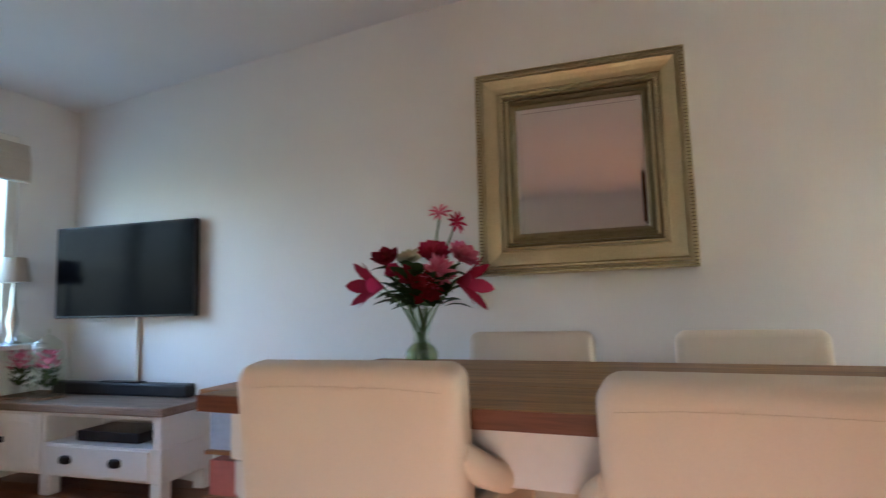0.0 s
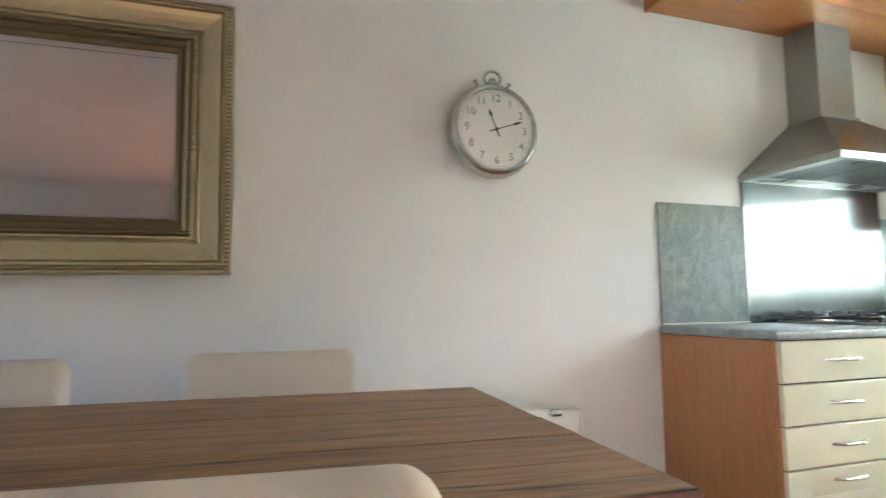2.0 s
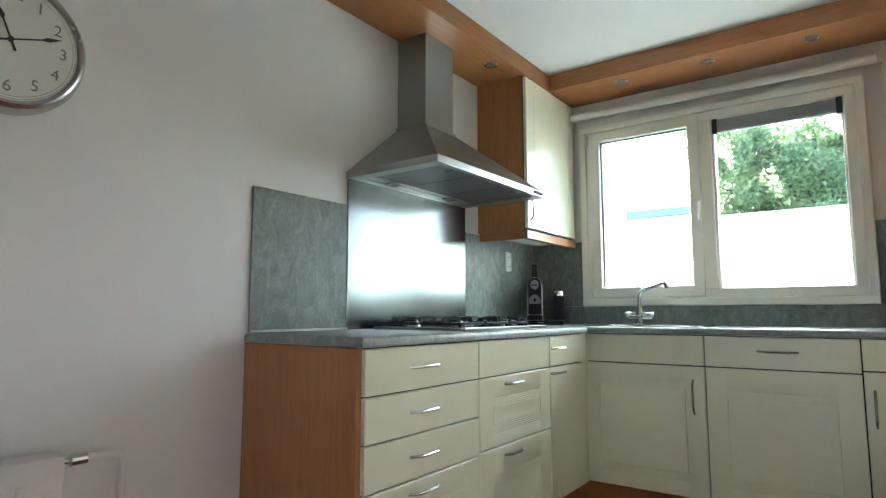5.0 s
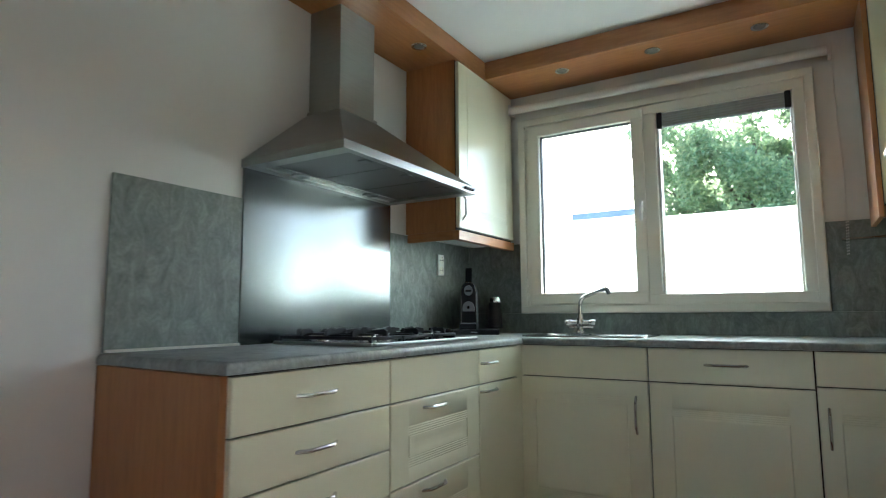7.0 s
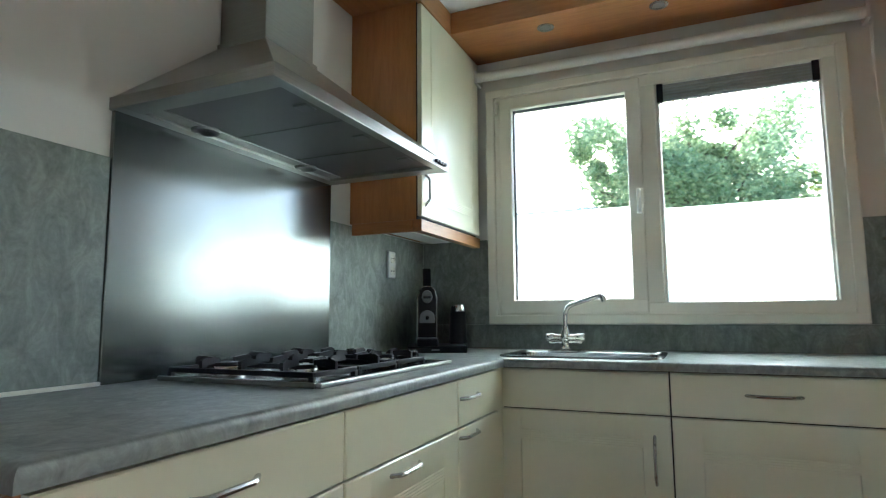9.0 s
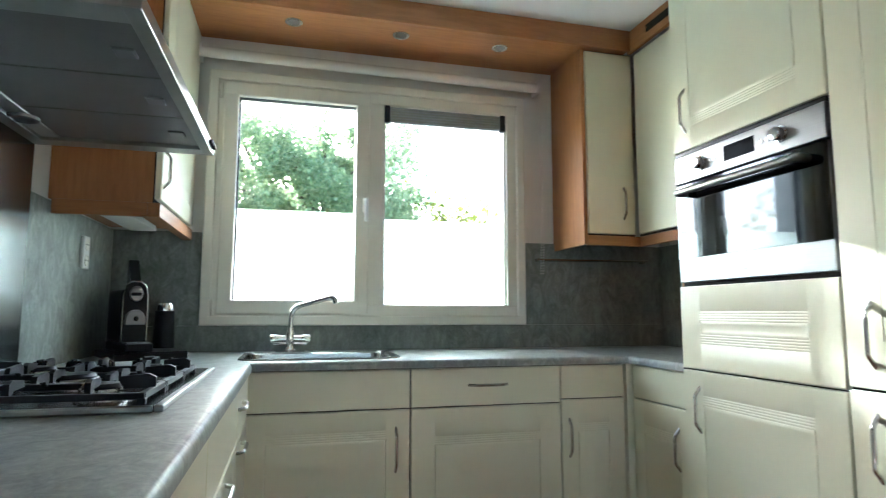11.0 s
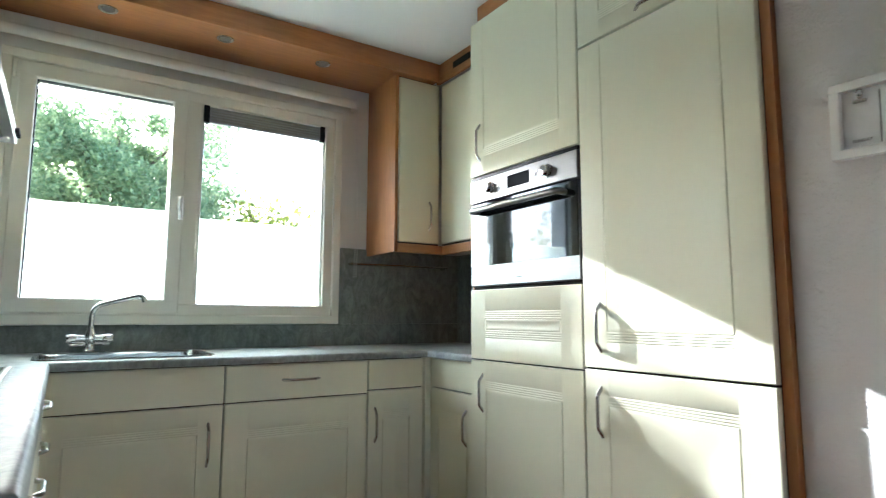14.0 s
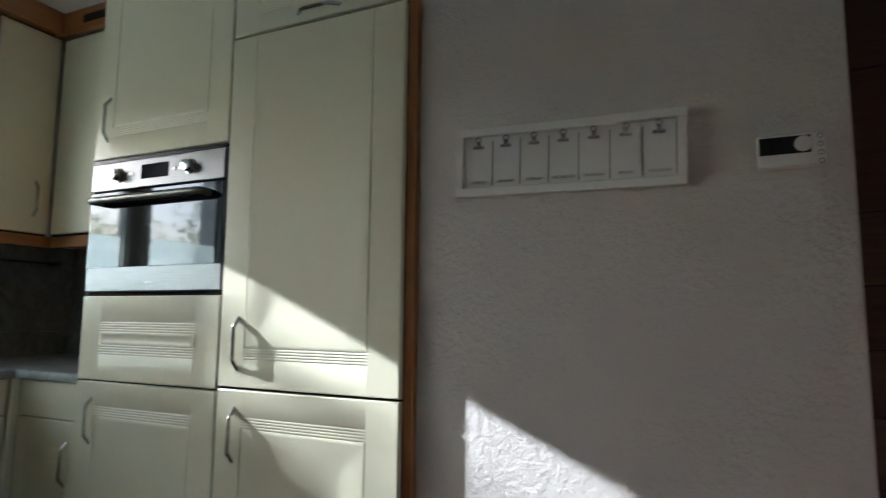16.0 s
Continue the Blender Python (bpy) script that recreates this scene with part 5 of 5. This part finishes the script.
part("valve", tube([(-0.605, -0.06, 0.592), (-0.583, -0.06, 0.592), (-0.578, -0.06, 0.592), (-0.538, -0.06, 0.592)], [0.009, 0.009, 0.017, 0.017], 14), CHROME, rad, "thermostatic valve", True)
part("pipe", tube(bend([(-0.538, -0.06, 0.592), (-0.44, -0.06, 0.592), (-0.44, -0.06, -0.01)], 0.03), 0.011, 12), WHITE, rad, "white painted heating pipe", True)

# vase with flowers
VX, VY, VZ = -2.70, -0.605, 0.7785
vase = thing("flower_vase", (VX, VY, VZ), "waisted clear glass vase with pale green water", "vase")
vs = part("glass_vase", lathe([(0.05, 0.0), (0.058, 0.010), (0.061, 0.036), (0.052, 0.056), (0.032, 0.074), (0.028, 0.100), (0.036, 0.14), (0.056, 0.185), (0.060, 0.195), (0.057, 0.195),
                               (0.033, 0.14), (0.025, 0.100), (0.029, 0.076), (0.048, 0.056), (0.057, 0.036), (0.054, 0.012), (0.045, 0.006)], (VX, VY, VZ), seg=32), VASE_GLASS, vase, "", True)
vs.visible_shadow = False
part("water", lathe([(0.043, 0.007), (0.052, 0.013), (0.055, 0.036), (0.046, 0.055), (0.028, 0.074), (0.001, 0.075)], (VX, VY, VZ), seg=24), glassy("green_water", (0.82, 0.86, 0.62)), vase, "pale green water", True)
RIGHT, NEAR = Vector((0.944, 0.332, 0)), Vector((0.332, -0.944, 0))
PALE = surface("pale_green_petal", (0.50, 0.54, 0.38), 0.6, 0, 0.15, 20, 200, 0.05)
bq = thing("bouquet", (VX, VY, VZ + 0.1), "bouquet of red lilies, roses and pink gerberas", "flowers")


def spot_of(r, h, d=0.0):
    return Vector((VX, VY, VZ)) + RIGHT * r + NEAR * d + Vector((0, 0, h))


def petal(bm, at, out, up, length, width, curl):
    """One bent petal: a thin strip with a folded middle."""
    out, up = out.normalized(), up.normalized()
    side = out.cross(up).normalized()
    rows = []
    for k, wf in ((0, 0.25), (0.3, 0.85), (0.6, 1.0), (0.85, 0.6), (1.0, 0.05)):
        c = at + out * length * k + up * (length * (0.25 * k - curl * k * k))
        w = width * wf / 2
        rows.append([bm.verts.new(c - side * w + up * w * 0.25), bm.verts.new(c), bm.verts.new(c + side * w + up * w * 0.25)])
    for a, b in zip(rows, rows[1:]):
        for j in (0, 1):
            bm.faces.new((a[j], a[j + 1], b[j + 1], b[j]))


def bloom(name, mat, at, face, n, length, width, curl, layers=1, label=""):
    bm = bmesh.new()
    cup = 1.0 if name == "lily" else 0.25
    face = face.normalized()
    u = face.cross(Vector((0.2, 0.1, 1))).normalized()
    w = face.cross(u)
    for l in range(layers):
        k = 1 - 0.28 * l
        for j in range(n):
            a = 2 * math.pi * (j + 0.5 * l) / n + random.uniform(-0.12, 0.12)
            d = u * math.cos(a) + w * math.sin(a)
            petal(bm, at + face * 0.004 * l, d + face * (cup + 0.35 * l), face, length * k * random.uniform(0.9, 1.1), width * k, curl)
    return part(name, bm, mat, bq, label, True)


def stem(end):
    mid = spot_of(random.uniform(-0.012, 0.012), 0.10, random.uniform(-0.012, 0.012))
    foot = spot_of(random.uniform(-0.03, 0.03), 0.015, random.uniform(-0.03, 0.03))
    part("stem", tube([foot, mid, mid.lerp(end, 0.5) + Vector((0, 0, 0.02)), end], 0.0035, 6), STEM, bq, "", True)


FLOWERS = (("lily", RED, (-0.125, 0.27, 0.05), (-0.9, 0.1, 0.45), 6, 0.125, 0.05, 0.15, 1), ("rose", DEEP, (-0.112, 0.35, 0.0), (-0.2, 0.8, 0.5), 7, 0.054, 0.054, -0.35, 4),
           ("lily", DEEP, (-0.03, 0.285, 0.06), (-0.1, 0.5, 0.8), 6, 0.062, 0.036, 0.1, 1), ("gerbera", PINK, (0.062, 0.315, 0.08), (0.1, 0.15, 1), 18, 0.064, 0.018, 0.1, 2),
           ("carnation", RED, (0.045, 0.375, 0.03), (0.1, 0.7, 0.7), 12, 0.064, 0.040, 0.0, 3), ("carnation", PINK, (0.145, 0.365, 0.0), (0.4, 0.6, 0.6), 11, 0.066, 0.040, 0.0, 3),
           ("lily", RED, (0.125, 0.285, 0.04), (0.85, -0.1, 0.5), 6, 0.125, 0.05, 0.15, 1), ("nerine", PINK, (0.075, 0.53, 0.0), (-0.2, 0.6, 0.7), 9, 0.048, 0.011, 0.35, 1),
           ("nerine", RED, (0.13, 0.495, 0.02), (0.5, 0.2, 0.7), 10, 0.046, 0.011, 0.35, 1), ("rose", RED, (-0.09, 0.32, 0.05), (-0.2, 0.4, 0.8), 7, 0.03, 0.03, -0.2, 3),
           ("chrysanthemum", PALE, (-0.035, 0.36, -0.03), (-0.1, 0.8, 0.5), 12, 0.055, 0.03, 0.0, 3), ("carnation", DEEP, (0.02, 0.26, 0.09), (0.1, 0.1, 1), 10, 0.062, 0.040, 0.0, 3))
for nm, mt, (r, h, d), (fr, fu, fn), n, ln, wd, cu, ly in FLOWERS:
    p = spot_of(r, h, d)
    bloom(nm, mt, p, RIGHT * fr + Vector((0, 0, fu)) + NEAR * fn, n, ln, wd, cu, ly)
    stem(p)
for k in range(96):
    a, e, q = random.uniform(0, 2 * math.pi), random.uniform(-0.55, 0.8), random.uniform(0.02, 0.095)
    root = spot_of(q * math.cos(a), random.uniform(0.20, 0.325), q * math.sin(a))
    out = RIGHT * math.cos(a) + NEAR * math.sin(a) + Vector((0, 0, e))
    bm = bmesh.new()
    petal(bm, root, out, Vector((0, 0, 1)) - out * 0.1, random.uniform(0.06, 0.125), random.uniform(0.038, 0.062), random.uniform(0.1, 0.5))
    part("leaf", bm, LEAF, bq, "", True)

# ---- television corner ----
tv = thing("television", (-5.24, 0.45, 1.28), "flat black television mounted on the wall", "television")
part("bezel", box(-5.775, 0.43, 0.980, -4.695, 0.472, 1.552, 0.006), DARK_PLASTIC, tv)
part("screen", box(-5.763, 0.427, 0.994, -4.707, 0.4302, 1.541, 0.001), SCREEN, tv, "dark glossy screen")
part("wall_mount", box(-5.4, 0.4725, 1.15, -5.1, 0.57, 1.45), DARK_PLASTIC, tv)
tv.matrix_basis = pose(-4.945, 0.245, 1.250)
duct = single("cable_duct", box(-5.16, 0.555, 0.47, -5.09, 0.5795, 0.99, 0.006), WHITE, "white cable cover strip on the wall", "cable duct", at=(-5.125, 0.5795, 0.47), kind="structure")
duct.matrix_basis = pose(-4.985, 0.389, 0.45, 0, 0, -11.1)
cb = thing("television_cabinet", (-5.2, 0.27, 0), "white painted low cabinet with a rustic wooden top", "cabinet")
ax0, ax1, ay0, ay1 = -5.86, -4.50, -0.02, 0.38
part("top_board", box(ax0 - 0.02, ay0 - 0.03, 0.405, ax1 + 0.03, ay1 + 0.01, 0.445, 0.006), RUSTIC, cb)
part("body_left", box(ax0, ay0, 0.10, -5.30, ay1, 0.404, 0.004), WHITE, cb)
part("drawer_case", box(-5.299, ay0, 0.10, ax1, ay1, 0.255, 0.003), WHITE, cb)
part("back_panel", box(-5.299, ay1 - 0.03, 0.2555, ax1, ay1, 0.404, 0.002), WHITE, cb)
part("side_panel", box(ax1 - 0.055, ay0, 0.2555, ax1, ay1 - 0.031, 0.404, 0.002), WHITE, cb)
part("top_rail", box(-5.299, ay0 + 0.001, 0.385, ax1 - 0.056, ay1 - 0.031, 0.404, 0.002), WHITE, cb)
for x in (-5.61,):
    d = part("door", box(-5.88, ay0 - 0.016, 0.12, -5.34, ay0 - 0.001, 0.39, 0.003), WHITE, cb)
    part("door_panel", box(-5.84, ay0 - 0.020, 0.17, -5.65, ay0 - 0.0165, 0.35, 0.003), WHITE, d)
    part("door_panel", box(-5.58, ay0 - 0.020, 0.17, -5.38, ay0 - 0.0165, 0.35, 0.003), WHITE, d)
    part("latch", box(-5.64, ay0 - 0.028, 0.245, -5.59, ay0 - 0.0168, 0.275, 0.004), IRON, d, "black iron latch")
dr = part("drawer", box(-5.27, ay0 - 0.016, 0.115, -4.57, ay0 - 0.001, 0.245, 0.003), WHITE, cb)
for x in (-5.12, -4.78):
    part("cup_pull", superbox(0.075, 0.035, 0.042, 3, (x, ay0 - 0.022, 0.185)), IRON, dr, "black iron cup pull", True)
for x in (ax0 + 0.04, -5.30, ax1 - 0.04):
    for y in (ay0 + 0.04, ay1 - 0.05):
        part("foot", box(x - 0.036, y - 0.036, 0, x + 0.036, y + 0.036, 0.0995, 0.004), WHITE, cb)
rec = thing("media_player", (-4.95, 0.15, 0.2555), "flat black media box in the open cabinet bay", "media player")
part("case", box(-5.15, 0.05, 0.2565, -4.72, 0.30, 0.305, 0.004), DARK_PLASTIC, rec)
sb = thing("soundbar", (-5.1, 0.38, 0.445), "long black soundbar on the wooden cabinet top", "soundbar")
part("case", box(-5.62, 0.26, 0.446, -4.60, 0.34, 0.512, 0.012, seg=3), DARK_PLASTIC, sb)
part("top_plate", box(-5.25, 0.27, 0.5125, -4.95, 0.33, 0.518, 0.002), SCREEN, sb)


def cloche(x, y, h):
    ob = thing("glass_cloche", (x, y, 0.446), "clear glass cloche with pink dried flowers inside", "glass cloche", "glass cloches on the cabinet")
    g = part("glass", lathe([(0.085, 0.012), (0.09, 0.02), (0.09, h - 0.09), (0.075, h - 0.04), (0.03, h - 0.01), (0.008, h), (0.012, h + 0.02), (0.001, h + 0.035)], (x, y, 0.446), seg=24), VASE_GLASS, ob, "", True)
    g.visible_shadow = False
    part("base", lathe([(0.094, 0), (0.094, 0.012), (0.001, 0.012)], (x, y, 0.446), seg=24), RUSTIC, ob)
    bm, gm = bmesh.new(), bmesh.new()
    for k in range(110):
        a, r = random.uniform(0, 6.28), random.uniform(0, 0.055)
        p = Vector((x + r * math.cos(a), y + r * math.sin(a), 0.446 + random.uniform(0.05, h - 0.10)))
        petal(bm if p.z > 0.446 + h * 0.45 else gm, p, Vector((math.cos(a), math.sin(a), 0.6)), Vector((0, 0, 1)), 0.035, 0.022, 0.1)
    part("dried_petals", bm, PINK, ob, "pink dried petals")
    part("dried_leaves", gm, LEAF, ob, "dark dried leaves")


cloche(-5.67, 0.10, 0.33)
cloche(-5.475, 0.12, 0.33)

rack = thing("side_rack", (-4.05, 0.1, 0), "small open shelf with an orange-brown wooden top", "shelf")
part("top", box(-4.08, -0.10, 0.535, -3.70, 0.20, 0.59, 0.006), ORANGE_WOOD, rack)
part("side", box(-3.73, -0.08, 0, -3.71, 0.185, 0.534, 0.003), ORANGE_WOOD, rack)
part("back_panel", box(-4.06, 0.186, 0, -3.71, 0.198, 0.534, 0.002), ORANGE_WOOD, rack)
for z in (0.05, 0.27):
    part("shelf", box(-4.06, -0.08, z, -3.731, 0.185, z + 0.018, 0.002), ORANGE_WOOD, rack)
for k, (bx, w, z, h, mt) in enumerate(((-4.045, 0.15, 0.289, 0.19, 0), (-3.885, 0.13, 0.289, 0.16, 2), (-4.045, 0.16, 0.069, 0.17, 1), (-3.875, 0.13, 0.069, 0.15, 2))):
    single("storage_box", box(bx, -0.06, z, bx + w, 0.16, z + h, 0.004), BOXES[mt], ("blue and white", "dull red", "orange-brown")[(0, 1, 2)[mt]] + " printed box on the open shelf", "box", at=(bx, 0, z))

SLANT = Matrix.Translation((0.20, -0.088, 0)) @ Matrix.Diagonal((1, 1, 1.11, 1))
for ob in [o for o in scene.objects if o.parent is None and o.name.split('.')[0] in ('television_cabinet', 'media_player', 'soundbar', 'glass_cloche')]:
    ob.matrix_basis = SLANT @ ob.matrix_basis

# ---- outside ----
def ground_sheet():
    b = bmesh.new()
    vs = [b.verts.new(p) for p in ((2.46, -400, -0.2), (600, -400, -0.2), (600, 400, -0.2), (2.46, 400, -0.2))]
    b.faces.new(vs)
    vs = [b.verts.new(p) for p in ((-600, -400, -0.21), (2.45, -400, -0.21), (2.45, 400, -0.21), (-600, 400, -0.21))]
    b.faces.new(vs)
    return b


single("ground", ground_sheet(), GRASS, "green and brown garden ground outside", "ground", kind="structure")


def foliage(centres, count, size, rng):
    """Many small leaves in loose clumps."""
    verts, faces = [], []
    for _ in range(count):
        c, r = rng.choice(centres)
        d = Vector((rng.gauss(0, 1), rng.gauss(0, 1), rng.gauss(0, 1))).normalized()
        p = Vector(c) + d * r * rng.random() ** 0.45
        n = Vector((rng.gauss(0, 1), rng.gauss(0, 1), rng.gauss(0, 1) + 0.6)).normalized()
        u = n.orthogonal().normalized()
        u = (Matrix.Rotation(rng.uniform(0, 6.28), 3, n) @ u)
        w = n.cross(u)
        s = size * rng.uniform(0.6, 1.3)
        k = len(verts)
        verts += [p - u * s, p + w * s * 0.45 + n * s * 0.1, p + u * s, p - w * s * 0.45 + n * s * 0.1]
        faces.append((k, k + 1, k + 2, k + 3))
    me = bpy.data.meshes.new("foliage")
    me.from_pydata([tuple(v) for v in verts], [], faces)
    return me


def tree(name, at, height, spread, lean, leaves, size, mat, label, seed, low=0.3):
    rng = random.Random(seed)
    ob = thing(name, at, label, "tree")
    o = Vector(at)
    top = o + Vector((0, lean, height * 0.62))
    part("trunk", tube([o, o.lerp(top, 0.4) + Vector((0.05, 0.08, 0)), top], [0.16, 0.12, 0.06], 10), BARK, ob, "", True)
    centres = []
    for k in range(22):
        a = 2 * math.pi * k / 22 + rng.uniform(-0.3, 0.3)
        s = o.lerp(top, rng.uniform(0.35, 1.0))
        e = o + Vector((math.cos(a) * spread * rng.uniform(0.4, 0.95), lean + math.sin(a) * spread * rng.uniform(0.4, 0.95), height * rng.uniform(low, 0.98)))
        part("limb", tube([s, s.lerp(e, 0.5) + Vector((0, 0, 0.2)), e], [0.05, 0.03, 0.012], 6), BARK, ob, "", True)
        centres.append((tuple(e - o), rng.uniform(0.3, 0.6)))
        for _ in range(6):
            q = s.lerp(e, rng.uniform(0.5, 1.1)) - o + Vector((rng.uniform(-.7, .7), rng.uniform(-.7, .7), rng.uniform(-.6, .6)))
            centres.append((tuple(q), rng.uniform(0.2, 0.45)))
    me = foliage(centres, leaves, size, rng)
    me.materials.append(mat)
    cr = new("crown", me)
    cr.parent = ob
    return ob


tree("garden_tree", (10.2, -1.25, -0.2), 4.95, 1.9, 0.0, 80000, 0.046, TREE_LEAF, "leafy green garden tree behind the window", 4, 0.42)
tree("garden_shrub", (10.4, -4.1, -0.2), 3.35, 1.3, 0.0, 6000, 0.06, BUSH_LEAF, "yellow-green garden shrub in the sun", 9, 0.4)
tree("garden_shrub", (8.5, 3.6, -0.2), 2.7, 1.4, 0.0, 3500, 0.06, BUSH_LEAF, "yellow-green garden shrub in the sun", 12, 0.4)
house = thing("neighbour_house", (25, 1.0, -0.2), "low brick house with a dark roof edge beyond the garden", "house")
part("wall", box(22.2, -5.0, -0.2, 29, 5.0, 4.1), BRICK, house)
part("roof", prism([(21.8, 4.1), (25.6, 5.1), (29.4, 4.1)], -5.3, 5.3, 'Y'), ROOF, house, "dark tiled roof")
for y in (-3.4, -0.9, 1.6, 3.8):
    w = part("window", box(22.12, y - 0.6, 1.0, 22.21, y + 0.6, 2.4, 0.01), PVC, house)
    part("glass", box(22.105, y - 0.5, 1.1, 22.119, y + 0.5, 2.3), SCREEN, w)

shed = thing("garden_shed", (10.8, 1.05, -0.2), "low garden shed with a flat roof paled by painted haze", "shed")
part("wall", box(9.75, 0.4, -0.2, 12.0, 1.66, 2.70, 0.01), BRICK, shed)
part("roof", box(9.55, 0.26, 2.70, 12.2, 1.80, 2.79, 0.01), SHED_HAZED, shed, "felt roof paled to blue-grey for haze")
part("roof_edge", box(9.52, 0.24, 2.72, 9.549, 1.82, 2.88, 0.006), SHED_HAZED, shed, "roof trim paled to blue-grey for haze")

# floorboards
fl = bpy.data.objects["floor"]
protos = {}
y, row = -3.6, 0
while y < 0.55:
    x = -5.95 - 0.4 * (row % 3)
    while x < 2.19:
        a, b = max(x, -5.94), min(x + 1.6, 2.19)
        if b - a > 0.05 and y > -2.75 and a < -0.2:
            ln = round(b - a, 2)
            if ln not in protos:
                bm = box(-ln / 2 + 0.001, -0.0685, -0.012, ln / 2 - 0.001, 0.0685, 0.0, 0.0015, seg=1)
                me = bpy.data.meshes.new("floorboard")
                bm.to_mesh(me)
                bm.free()
                me.materials.append(FLOOR_WOOD)
                protos[ln] = me
            ob = new("floorboard", protos[ln])
            ob.location = ((a + b) / 2, y + 0.07, 0)
            ob.parent = fl
        x += 1.6
    y += 0.14
    row += 1
